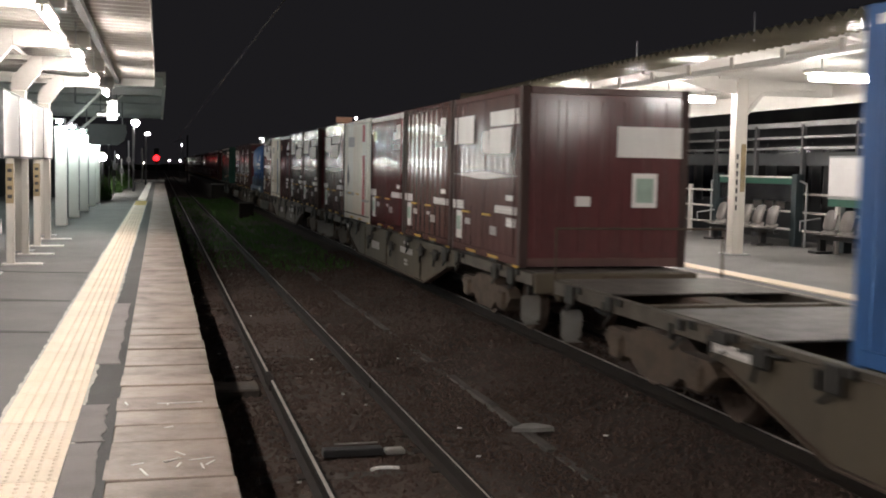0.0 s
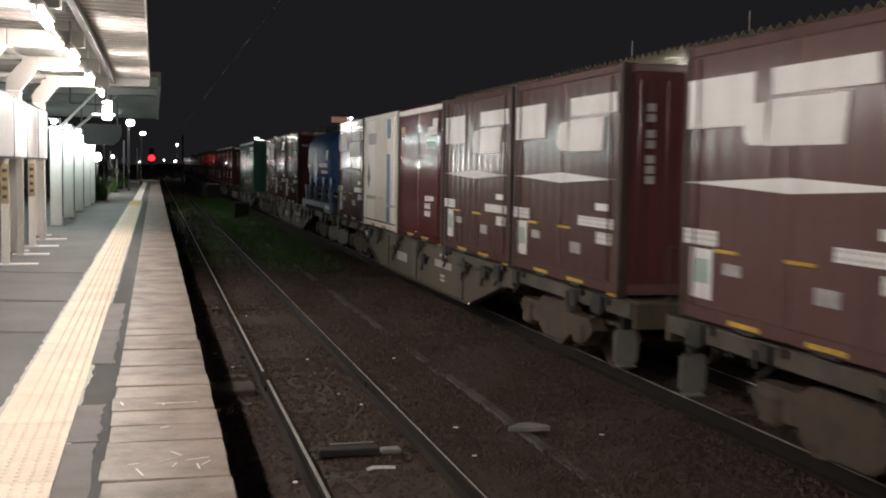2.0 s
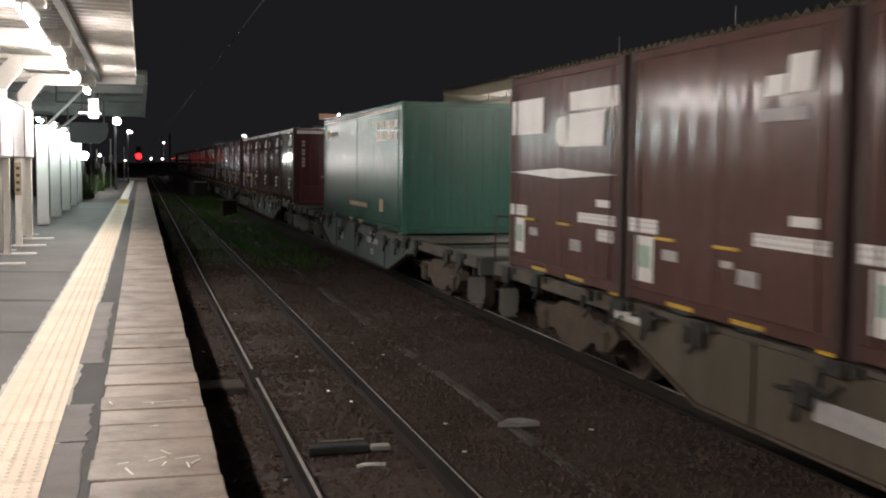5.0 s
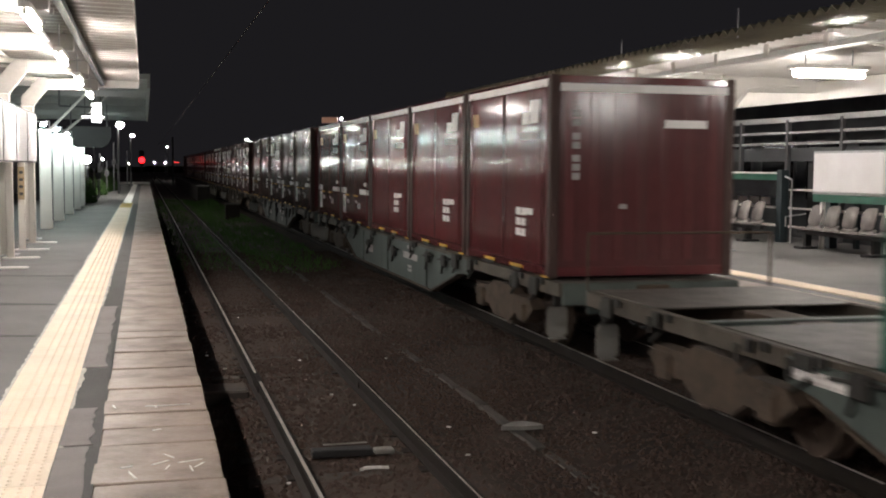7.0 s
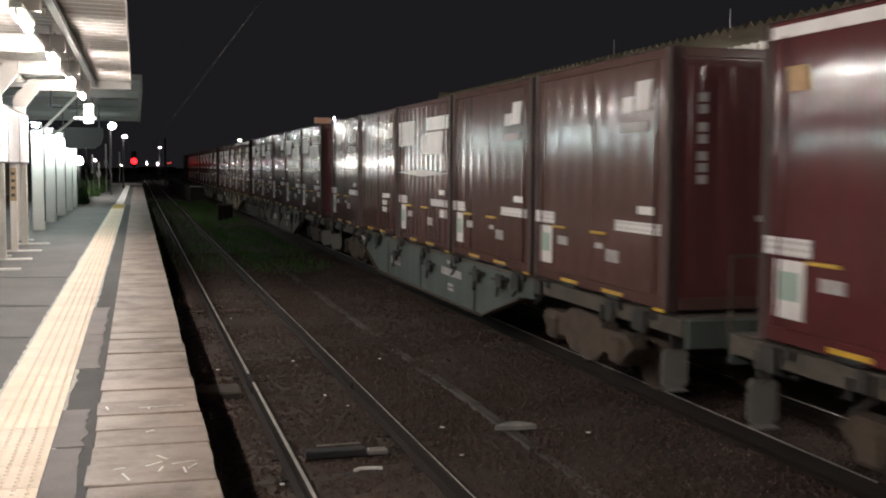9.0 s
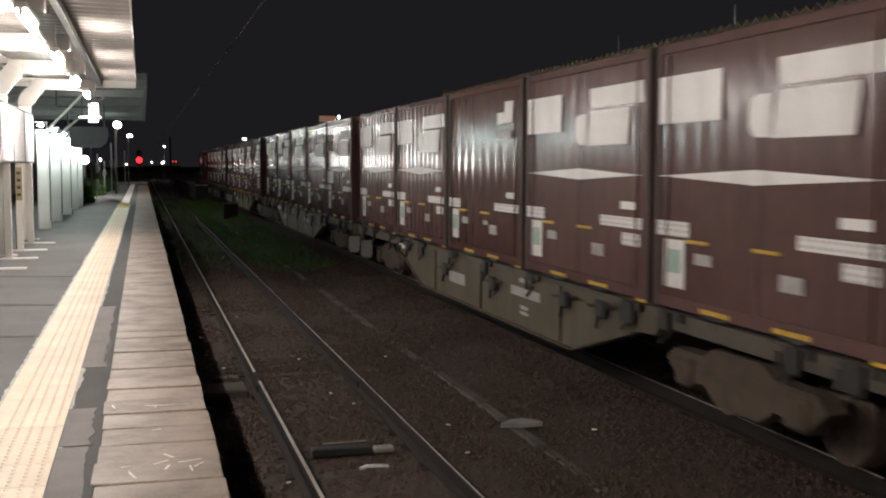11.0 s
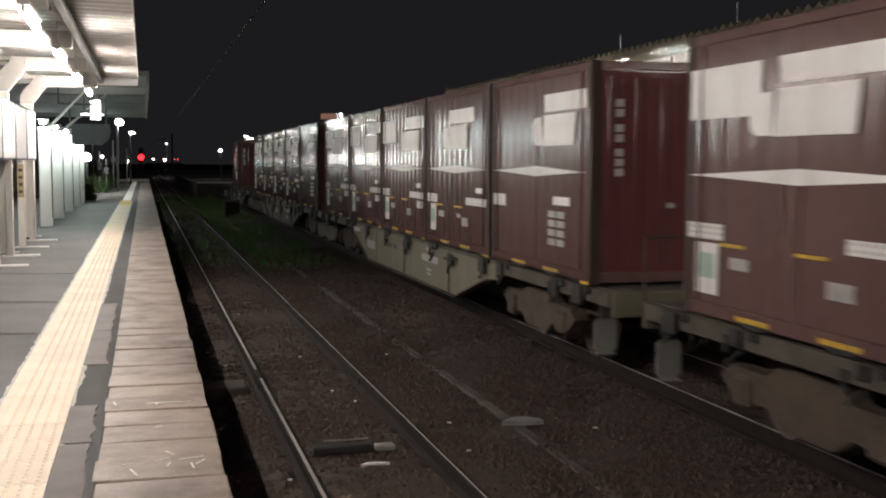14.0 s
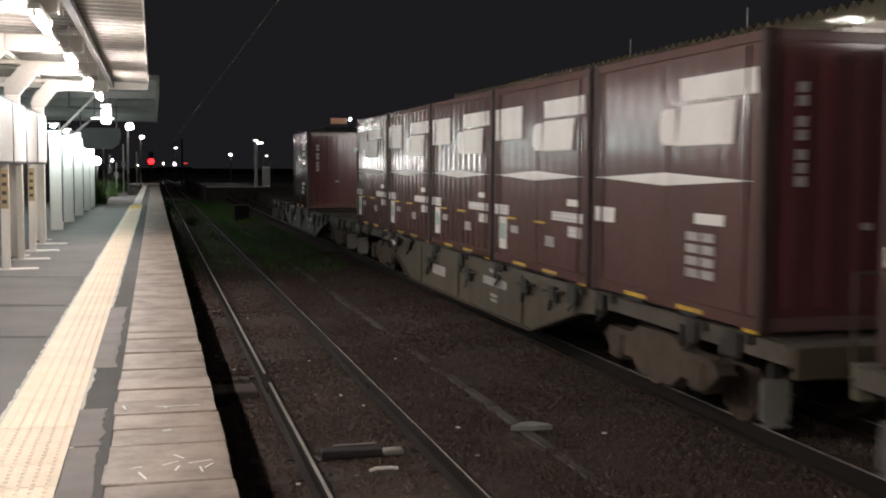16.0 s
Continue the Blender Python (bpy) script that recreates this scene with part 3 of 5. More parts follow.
# lit advertising boards in a row on posts
for i, y in enumerate((15.6, 17.35, 19.1, 20.85)):
    sb = holder("platform_sign_board", "tall white panel on a white steel post with a flat foot", "sign board", pose(-2.0, y, TOP_L), "row of sign boards")
    part("panel", B(((-0.03, 0.03, 1.5), (0.03, 1.70, 2.36)), bev=0.008), M_BOARD, sb, "blank white panel face")
    part("frame", B(((-0.034, 0.0, 1.47), (0.034, 0.03, 2.38)), ((-0.034, 1.70, 1.47), (0.034, 1.73, 2.38)), ((-0.034, 0.03, 1.47), (0.034, 1.70, 1.5)), ((-0.034, 0.03, 2.36), (0.034, 1.70, 2.38))), M_FRAME, sb, "thin dark panel frame")
    part("post", B(((-0.055, 0.86, 0.015), (0.055, 0.94, 1.47)), bev=0.008), M_POST, sb)
    part("foot", B(((-0.12, 0.8, 0.0), (0.42, 1.0, 0.018)), bev=0.004), M_WHITE, sb, "flat white steel foot")
    if i % 2 == 0:
        part("notice", B(((-0.052, 0.845, 0.85), (0.052, 0.858, 1.4))), M_AMBER, sb, "ochre notice strip with dark unreadable marks")
        for k in range(4):
            part("notice_mark", B(((-0.03, 0.84, 0.92 + 0.12 * k), (0.03, 0.8448, 0.97 + 0.12 * k))), M_INK, sb)

# white columns of the next bays, lit from above
for i, y in enumerate((26.4, 30.1, 34.0, 37.7, 40.6)):
    c = holder("white_column", "broad white column lit from above", "column", pose(-2.12, y, TOP_L), "white columns")
    part("shaft", B(((-0.13, -0.12, 0), (0.13, 0.12, 2.22)), bev=0.02), M_WHITE, c)
    part("lamp_arm", bars([((0, -0.1, 2.2), (0, -0.5, 2.34), 0.015)]), M_GALV, c)
    part("lamp_hood", B(((-0.13, -0.6, 2.36), (0.13, -0.4, 2.375))), M_GALV, c, "grey lamp hood")
    # added plate, only there to block this lamp's light towards the train
    part("lamp_shield", B(((0.115, -0.6, 2.2), (0.13, -0.4, 2.36))), M_GALV, c, "added grey plate that keeps the lamp's light off the train")
    part("cap_lamp", B(((-0.06, -0.54, 2.28), (0.06, -0.48, 2.32)), bev=0.01), G_COOL, c, "cool white lamp before the column's head")
    if i < 3:
        part("cable_clip", B(((0.13, -0.13, 0.2), (0.15, -0.10, 2.0))), M_FRAME, c)

# dark second canopy farther along, with diagonal struts and a hanging lit box
roof2 = solid("canopy_roof_beyond", B(((-4.6, 26.0, 4.3), (0.14, 46.0, 4.42)), ((0.08, 26.0, 4.1), (0.14, 46.0, 4.3))), M_ROOFDARK, "unlit dark grey canopy roof beyond the first", "canopy roof", kind="structure")
for y in (30.0, 34.0, 38.0, 42.0, 45.5):
    part("beam", B(((-4.4, y - 0.06, 4.12), (0.06, y + 0.06, 4.296))), M_ROOFDARK, roof2)
part("strut", bars([((-2.1, 27.5, 3.2), (-1.05, 27.5, 4.3), 0.03)]), M_WHITE, roof2, "pale steel tube strut")
part("strut", bars([((-2.1, 31.5, 3.2), (-0.85, 31.5, 4.3), 0.03)]), M_ROOFSHEET, roof2, "pale steel tube strut")
part("hanging_rail", bars([((-1.9, 27.6, 3.75), (-1.9, 27.6, 4.3), 0.02), ((-1.9, 27.6, 3.75), (-1.15, 27.6, 3.73), 0.02), ((-1.15, 27.6, 3.73), (-1.15, 27.6, 4.3), 0.02)]), M_FRAME, roof2, "thin grey hanging frame")
hb = holder("hanging_lamp_box", "white lit box hanging from the canopy", "lit sign", pose(-1.15, 29.5, 3.45))
part("face", B(((-0.115, -0.06, 0), (0.115, 0.06, 0.48)), bev=0.012), G_SIGN, hb, "glowing white face")
part("hanger", bars([((0, 0, 0.46), (0, 0, 0.85), 0.015)]), M_GALV, hb)
hb2 = holder("strip_lamp", "small white strip lamp under the dark canopy", "lamp", pose(-1.3, 31.0, 3.62))
part("diffuser", B(((-0.28, -0.03, 0), (0.28, 0.03, 0.04)), bev=0.01), G_SIGN, hb2)
part("housing", B(((-0.3, -0.05, 0.04), (0.3, 0.05, 0.09)), bev=0.01), M_FRAME, hb2)
for u in (-0.2, 0.2):
    part("hanger", bars([((u, 0, 0.09), (u, 0, 0.69), 0.012)]), M_FRAME, hb2)
sg = holder("dark_round_board", "dark curved board hanging below the canopy", "sign board", pose(-1.55, 36.0, 3.25))
part("board", shaped([(-0.75, 0.0), (-0.68, -0.2), (-0.45, -0.34), (0.3, -0.34), (0.5, -0.2), (0.58, 0.05), (0.55, 0.3), (-0.72, 0.3)], "y", -0.04, 0.04), M_BLACK, sg)
for u in (-0.6, 0.45):
    part("hanger", bars([((u, 0, 0.3), (u, 0, 1.05), 0.02)]), M_FRAME, sg)

# back of the near platform
back = solid("fence_wall_near", B(((-6.2, -30, TOP_L), (-6.05, 87, 3.0))), M_NIGHTWALL, "dark cladding wall behind the platform", "wall", kind="structure")
bn = holder("platform_bench", "dark bench with a white rail against the back of the platform", "bench", pose(-2.9, 20.0, TOP_L))
part("seat", B(((-0.5, -1.0, 0.36), (0.0, 2.5, 0.42)), bev=0.012), M_BLACK, bn)
part("skirt", B(((-0.02, -1.0, 0.06), (0.02, 2.5, 0.33)), bev=0.008), M_WHITE, bn, "white front board")
part("backrest", B(((-0.55, -1.0, 0.5), (-0.5, 2.5, 0.85)), bev=0.01), M_BLACK, bn)
for y in (-0.9, 2.4):
    part("leg", B(((-0.45, y - 0.03, 0), (-0.4, y + 0.03, 0.36))), M_BLACK, bn)


# lamp posts and lights farther along the near platform
def lamp_post(x, y, zl, arm, material, label, head=0.22, base=TOP_L, thick=0.09):
    lp = holder("lamp_post", label, "lamp post", pose(x, y, base), "lamp posts")
    part("pole", bars([((0, 0, 0), (0, 0, zl - base - 0.05), 0.06)], 10), M_FRAME, lp)
    part("arm", bars([((0, 0, zl - base - 0.1), (arm, 0, zl - base + 0.06), 0.03)]), M_FRAME, lp)
    bm = bmesh.new()
    bmesh.ops.create_uvsphere(bm, u_segments=16, v_segments=8, radius=1.0, matrix=Matrix.LocRotScale((arm, 0, zl - base), None, (head * 0.44, head * 0.31, thick * 0.8)))
    smooth(part("lamp_head", bm, material, lp, "glowing white lamp head"))
    return lp


lamp_post(-1.25, 58, 4.35, 0.1, G_LAMP, "dark lamp post with a bright white lamp head", 0.42, TOP_L, 0.2)
lamp_post(-0.85, 75, 4.25, 0.12, G_LAMP, "dark lamp post with a white lamp head", 0.32)
lamp_post(-2.45, 52, 2.6, 0.0, G_LAMP, "low post with a bright round white lamp", 0.4, TOP_L, 0.22)
lamp_post(-2.4, 70, 2.7, 0.0, G_LAMP, "low post with a small white lamp", 0.12)
lamp_post(-1.3, 92, 2.42, 0.0, G_LAMP, "far lamp post beyond the platform's end", 0.28, -0.5)
lamp_post(3.8, 200, 5.5, 0.0, G_LAMP, "far street lamp in the dark", 0.3, -0.5)
lamp_post(3.45, 200, 2.75, 0.0, G_LAMP, "far low lamp in the dark", 0.34, -0.5)
lamp_post(1.55, 190, 2.8, 0.0, G_LAMP, "tiny far lamp in the dark", 0.14, -0.5)
lamp_post(7.05, 108, 3.5, -0.05, G_LAMP, "street lamp beyond the far end of the station", 0.3, -0.5)
lamp_post(11.99, 70, 5.4, 0.0, G_LAMP, "small white lamp above a roof behind the train", 0.12, -0.5)
for i, (x, y, h) in enumerate([(-2.0, 48, 2.3), (-1.75, 56, 1.6), (-1.6, 63, 2.6), (-1.5, 68, 2.2), (-1.15, 80, 2.4), (-2.2, 60, 2.0), (-1.9, 50, 1.5)]):
    pp = holder("fence_post", "thin grey steel post on the platform", "post", pose(x, y, TOP_L), "posts along the platform")
    part("pole", bars([((0, 0, 0), (0, 0, h), 0.035)], 8), M_GALV, pp)
    part("sign_plate", B(((-0.1, -0.05, h * 0.55), (0.1, -0.036, h * 0.55 + 0.28)), bev=0.004), M_FRAME, pp)
shed = holder("platform_shed", "dark shelter with metal fittings at the back of the platform", "shelter", pose(-3.0, 52, TOP_L))
part("wall", B(((-1.5, -5, 0), (0.0, 6, 2.7))), M_NIGHTWALL, shed)
part("roof", B(((-1.7, -5.2, 2.7), (0.2, 6.2, 2.82)), bev=0.02), M_ROOFDARK, shed)
part("plinth", B(((0.0, -5, 0), (0.25, 6, 0.5)), bev=0.02), M_DIRTY, shed)

def shrub(x, y, r, h, seed):
    """A low bush of many small leaves on short stems."""
    rng = random.Random(seed)
    sh = holder("shrub", "low dark green shrub behind the platform", "shrub", pose(x, y, TOP_L - 0.1), "shrubs")
    part("stem", bars([((rng.uniform(-0.1, 0.1), rng.uniform(-0.1, 0.1), 0), (rng.uniform(-r, r) * 0.6, rng.uniform(-r, r) * 0.6, h * 0.8), 0.012) for _ in range(7)], 5), M_SLEEPER, sh)
    vs, fs = [], []
    for _ in range(1500):
        a, q = rng.uniform(0, 6.28), r * rng.random() ** 0.5
        z = h * (0.15 + 0.85 * rng.random()) * (1 - 0.45 * (q / r) ** 2) * (0.8 + 0.3 * math.sin(a * 3 + seed))
        c = Vector((q * math.cos(a), q * math.sin(a), z))
        d = Vector((rng.uniform(-1, 1), rng.uniform(-1, 1), rng.uniform(-1, 1))) * 0.05
        e = Vector((rng.uniform(-1, 1), rng.uniform(-1, 1), rng.uniform(-1, 1))) * 0.03
        n = len(vs)
        vs += [c - d, c + e, c + d, c - e]
        fs.append((n, n + 1, n + 2, n + 3))
    me = bpy.data.meshes.new("leaves")
    me.from_pydata([tuple(v) for v in vs], [], fs)
    me.materials.append(M_GRASS)
    ob = new("leaves", me)
    ob.parent = sh
    return sh


for i, (x, y) in enumerate([(-2.3, 44.5), (-2.6, 47.5), (-2.4, 55.0), (-2.2, 62.0), (-2.0, 66.0), (-2.3, 73.0)]):
    shrub(x, y, 0.55 + 0.1 * (i % 3), 0.9 + 0.25 * (i % 2), i)

# red signal
sig = holder("railway_signal", "railway signal showing a red light on a dark mast", "signal", pose(-0.33, 140, -0.4))
part("mast", bars([((0, 0.15, 0), (0, 0.15, 4.6), 0.09)], 10), M_FRAME, sig)
part("head", B(((-0.3, 0.0, 2.7), (0.3, 0.2, 4.5)), bev=0.06), M_BLACK, sig)
bm = bmesh.new()
bmesh.ops.create_uvsphere(bm, u_segments=16, v_segments=8, radius=0.36, matrix=Matrix.Translation((0, -0.05, 3.34)))
part("lens", bm, G_RED, sig, "glowing red lens")
bm = bmesh.new()
bmesh.ops.create_cone(bm, cap_ends=False, segments=20, radius1=0.47, radius2=0.47, depth=1.3, matrix=pose(0, -0.62, 3.34, 90))
part("hood", bm, M_BLACK, sig, "black tubular lamp hood")
for x in (4.9, 5.35):
    fs = holder("far_red_light", "far small red light on a thin post", "signal", pose(x, 190, -0.5), "far red lights")
    part("post", bars([((0, 0, 0), (0, 0, 3.3), 0.05)]), M_FRAME, fs)
    part("lens", B(((-0.09, -0.1, 3.3), (0.09, 0.0, 3.42)), bev=0.02), glow("dim_red_glow", (1, 0.05, 0.04), 3.0), fs)

# far right: white lit mast and cabinet
mast = holder("white_mast", "tall white steel mast with a small side lamp", "mast", pose(7.85, 90, 0.0))
part("pole", bars([((0, 0, 0), (0, 0, 4.4), 0.13)], 10), M_WHITE, mast)
part("lamp_head", B(((0.1, -0.1, 4.2), (0.55, 0.1, 4.32)), bev=0.03), G_SIGN, mast, "dim white side lamp")
part("cap", bars([((0, 0, 4.4), (0, 0, 4.5), 0.16)], 10), G_SIGN, mast)
cab = holder("signal_cabinet", "pale green signalling cabinet with pipes", "cabinet", pose(8.55, 89, 0.0))
part("body", B(((-0.3, -0.25, 0.8), (0.3, 0.25, 2.4)), bev=0.03), M_BOARD, cab)
part("door", B(((-0.25, -0.27, 0.95), (0.25, -0.25, 2.25)), bev=0.006), M_GALV, cab)
part("pipe", bars([((-0.2, 0, 2.4), (-0.2, 0, 3.1), 0.03), ((0.1, 0, 2.4), (0.5, 0, 2.9), 0.03)]), M_GALV, cab)
part("lamp", B(((-0.1, -0.8, 3.2), (0.1, -0.7, 3.25)), bev=0.01), G_SIGN, cab, "cool white lamp over the cabinet")
rf = holder("far_roof_sign", "dim orange lit sign on a roof beyond the train", "sign", pose(11.3, 70, -0.5))
part("face", B(((-0.55, -0.05, 5.6), (0.45, 0.05, 5.95)), bev=0.02), G_ORANGE, rf)
part("house_wall", B(((-0.9, 0.06, 0), (5, 6, 5.4))), M_NIGHTWALL, rf)
eq = holder("equipment_cabinet", "rusty brown equipment box beside the tracks", "equipment box", pose(4.2, 56.5, -0.3))
part("body", B(((-0.35, -0.3, 0), (0.35, 0.3, 0.75)), bev=0.03), M_RAIL, eq)
part("lid", B(((-0.4, -0.35, 0.75), (0.4, 0.35, 0.82)), bev=0.02), M_DIRTY, eq)

# overhead wire with its masts far off
ow = holder("overhead_wire", "thin copper contact wire hung over the near track", "overhead wire")
part("contact_wire", bars([((1.92, -40, 5.0), (1.92, 160, 5.0), 0.009)], 6), M_CABLE, ow)
for y in (-39.0, 158.0):
    part("mast", bars([((3.75, y, -0.5), (3.75, y, 6.2), 0.12)], 10), M_FRAME, ow, "dark steel mast")
    part("bracket_arm", bars([((3.75, y, 5.75), (1.92, y, 5.25), 0.03), ((1.92, y, 5.25), (1.92, y, 5.0), 0.012)]), M_FRAME, ow)

# ---- far platform canopy and furniture ----
eave = solid("canopy_eave_far", corrugated(7.75, 8.75, 4.235, 4.235, -6.0, 29.0, 0.23, 0.078, 0.012, 0.95), M_ROOFOLIVE, "olive corrugated eave of the far canopy", "canopy roof", kind="structure")
for y in (14.08, 18.0):
    part("rod", bars([((7.95, y, 4.22), (7.95, y, 4.62), 0.012)]), M_GALV, eave, "thin upright steel rod")
roof3 = solid("canopy_roof_far", corrugated(8.75, 14.2, 4.25, 4.08, -6.0, 29.0, 0.2, 0.05, 0.015, 0.6), M_WHITE, "white corrugated roof over the far platform", "canopy roof", kind="structure")
part("girder", B(((8.68, -6, 4.02), (8.74, 29, 4.085))), M_WHITE, roof3, "cream steel girder")
part("girder_flange", B(((8.6, -6, 3.995), (8.82, 29, 4.018))), M_WHITE, roof3)
for y in [13.05 + 1.47 * k for k in range(-8, 11)]:
    part("stiffener", B(((8.65, y - 0.05, 4.022), (8.678, y + 0.05, 4.2))), M_POST, roof3)
part("girder_back", B(((12.6, -6, 3.75), (12.7, 29, 4.1))), M_WHITE, roof3)
part("end_board", B(((7.8, 29.02, 4.0), (14.2, 29.1, 4.4))), M_ROOFOLIVE, roof3)


def far_frame(y):
    f = holder("canopy_frame", "cream steel column with a roof beam and a curved cable", "canopy frame", pose(10.68, y, TOP_R), "far canopy frames")
    h = 3.35
    part("column", B(((-0.12, -0.12, 0), (0.12, 0.12, h)), bev=0.015), M_POST, f)
    part("beam", shaped([(-2.0, h - 0.0), (-2.0, h + 0.1), (0, h + 0.06), (3.3, h - 0.12), (3.3, h - 0.3), (0.3, h - 0.32), (-0.3, h - 0.3)], "y", -0.07, 0.07), M_WHITE, f)
    part("head_plate", B(((-0.5, -0.12, h - 0.03), (0.45, 0.12, h + 0.01)), bev=0.005), M_WHITE, f)
    part("brace", shaped([(0.12, h - 0.75), (0.12, h - 0.3), (0.5, h - 0.3)], "y", -0.04, 0.04), M_WHITE, f)
    part("cable", bars([((0.1, -0.16, h - 0.6), (0.4, -0.16, h - 0.28), 0.02), ((0.4, -0.16, h - 0.28), (0.9, -0.16, h - 0.22), 0.02), ((0.9, -0.16, h - 0.22), (1.5, -0.16, h - 0.2), 0.02)]), M_WHITE, f)
    part("foot", B(((-0.22, -0.22, 0), (0.22, 0.22, 0.02)), bev=0.004), M_GALV, f)
    part("notice", B(((0.0, -0.136, 1.2), (0.09, -0.122, 2.1))), M_AMBER, f, "ochre notice strip")
    for k in range(7):
        part("notice_mark", B(((-0.09, -0.128, 0.85 + 0.16 * k), (-0.055, -0.121, 0.95 + 0.16 * k))), M_INK, f)


for y in (7.0, 13.0, 19.35, 25.6):
    far_frame(y)
for x, y in ((9.95, 14.9), (10.1, 20.4), (9.6, 22.6), (10.0, 8.5), (10.0, 2.5), (10.0, 27.0)):
    l = tube_lamp("platform_lamp", "bright fluorescent lamp with a white reflector across the far canopy", pose(x, y, 3.85), G_TUBE_R, "far canopy lamps", 1.17, 0.34, 0.055)
    for u in (-0.4, 0.4):
        part("hanger", bars([((u, 0, 0.1), (u, 0, 0.4), 0.012)]), M_GALV, l)

# seats in rows
def bench(y0, count):
    b = holder("seat_row", "row of grey moulded plastic seats on a black beam", "bench", pose(12.45, y0, TOP_R), "seat rows")
    part("beam", B(((0.15, -0.2, 0.28), (0.28, count * 0.56, 0.36)), bev=0.01), M_BLACK, b)
    for k in range(count):
        y = k * 0.56
        bm = bmesh.new()
        out = [(y + 0.21 + 0.2 * math.copysign(abs(math.cos(a)) ** 0.55, math.cos(a)), 0.66 + 0.21 * math.copysign(abs(math.sin(a)) ** 0.6, math.sin(a))) for a in [6.2832 * i / 20 for i in range(20)]]
        prism(bm, out, "x", 0.0, 0.035)
        for v in bm.verts:
            v.co.x += 0.32 + 0.28 * (v.co.z - 0.45) - 1.1 * (v.co.y - y - 0.21) ** 2
        prism(bm, [(-0.12, 0.40), (0.30, 0.37), (0.40, 0.46), (0.36, 0.49), (0.28, 0.42), (-0.10, 0.445)], "y", y + 0.01, y + 0.41)
        smooth(part("seat", bm, M_SEAT, b, "moulded grey plastic seat"))
    for k in (0.2, count * 0.56 - 0.45):
        part("leg", B(((0.0, k, 0.0), (0.4, k + 0.3, 0.05)), ((0.14, k + 0.1, 0.05), (0.28, k + 0.2, 0.3)), bev=0.008), M_BLACK, b)
    part("armrest", bars([((-0.1, count * 0.56, 0.42), (-0.1, count * 0.56, 0.62), 0.015), ((-0.1, count * 0.56, 0.62), (0.35, count * 0.56, 0.68), 0.015)]), M_GALV, b)
    return b


bench(17.0, 5)
bench(21.4, 5)
bench(13.2, 4)

# railing and windbreak behind the seats
rl = holder("platform_railing", "white pipe railing on blue-green posts behind the seats", "railing", pose(13.6, 0, TOP_R))
for z in (0.32, 0.72, 1.12):
    part("rail", bars([((0, 6, z), (0, 29, z), 0.025)]), M_WHITE, rl, "white pipe rail")
for k in range(9):
    part("post", B(((-0.05, 6.2 + 2.6 * k, 0), (0.05, 6.3 + 2.6 * k, 1.25)), bev=0.008), M_TEAL if k % 2 else M_WHITE, rl)
for y0, y1 in ((21.4, 24.9), (16.0, 19.6)):
    gb = holder("windbreak_board", "dark windbreak frame with a green board and white top rail", "windbreak", pose(13.25, y0, TOP_R), "windbreaks")
    n = y1 - y0
    part("board", B(((-0.02, 0, 1.33), (0.02, n, 1.46)), bev=0.005), M_GREENSIGN, gb, "green board")
    part("top_rail", B(((-0.03, 0, 1.463), (0.03, n, 1.50)), bev=0.006), M_WHITE, gb)
    part("panel", B(((-0.012, 0.1, 0.95), (0.012, n - 0.1, 1.327))), M_GLASS, gb, "dark glazed panel")
    for y in (0.0, n):
        part("post", B(((-0.09, y - 0.1, 0), (0.09, y + 0.1, 1.55)), bev=0.01), M_TEAL, gb)
    for y in (-0.35, n + 0.35):
        part("hoop", bars([((0, y, 0.0), (0, y, 1.35), 0.022), ((0, y, 1.35), (0, y + (0.3 if y < 0 else -0.3), 1.42), 0.022)]), M_GALV, gb, "bent steel pipe hoop")
sb = holder("station_name_board", "large blank white sign board over a green strip", "sign board", pose(12.85, 17.0, TOP_R))
part("panel", B(((-0.04, 0, 1.13), (0.04, 2.6, 1.88)), bev=0.012), M_BOARD, sb, "plain white panel")
part("frame", B(((-0.045, 0, 1.08), (0.045, 2.6, 1.128)), ((-0.045, 0, 1.882), (0.045, 2.6, 1.92)), bev=0.006), M_GALV, sb)
part("strip", B(((-0.035, 0, 0.93), (0.035, 2.6, 1.078)), bev=0.006), M_GREENSIGN, sb, "green strip under the panel")
for y in (0.3, 2.3):
    part("post", B(((-0.04, y - 0.04, 0), (0.04, y + 0.04, 0.93)), bev=0.006), M_WHITE, sb)

# footbridge-like dark building behind
bd = solid("station_building", B(((17.6, 0, -0.6), (23, 60, 6.2))), M_NIGHTWALL, "dark station building behind the far platform", "building", kind="structure")
for k in range(12):
    y = 14 + 2.3 * k
    w = part("window", B(((17.57, y, 1.6), (17.6, y + 1.7, 3.2))), M_GLASS, bd, "dark window")
    part("window_frame", B(((17.54, y - 0.06, 1.5), (17.6, y, 3.3)), ((17.54, y + 1.7, 1.5), (17.6, y + 1.76, 3.3)), ((17.54, y, 3.2), (17.6, y + 1.7, 3.3))), M_FRAME, w)
scr = holder("steel_screen", "steel frame screen of rails on slim uprights", "screen", pose(14.3, 0, -0.6))
for z, r in ((4.15, 0.06), (3.85, 0.03), (3.6, 0.03)):
    part("rail", B(((-0.03, 8, z - r), (0.03, 32, z + r)), bev=0.006), M_GALV, scr, "grey steel rail")
part("lintel", B(((0.05, 8, 3.2), (0.15, 32, 3.5))), M_NIGHTWALL, scr, "dark lintel band")
for k in range(11):
    part("upright", B(((-0.05, 8.3 + 2.08 * k, 0.0), (0.045, 8.4 + 2.08 * k, 4.15)), bev=0.006), M_FRAME, scr)
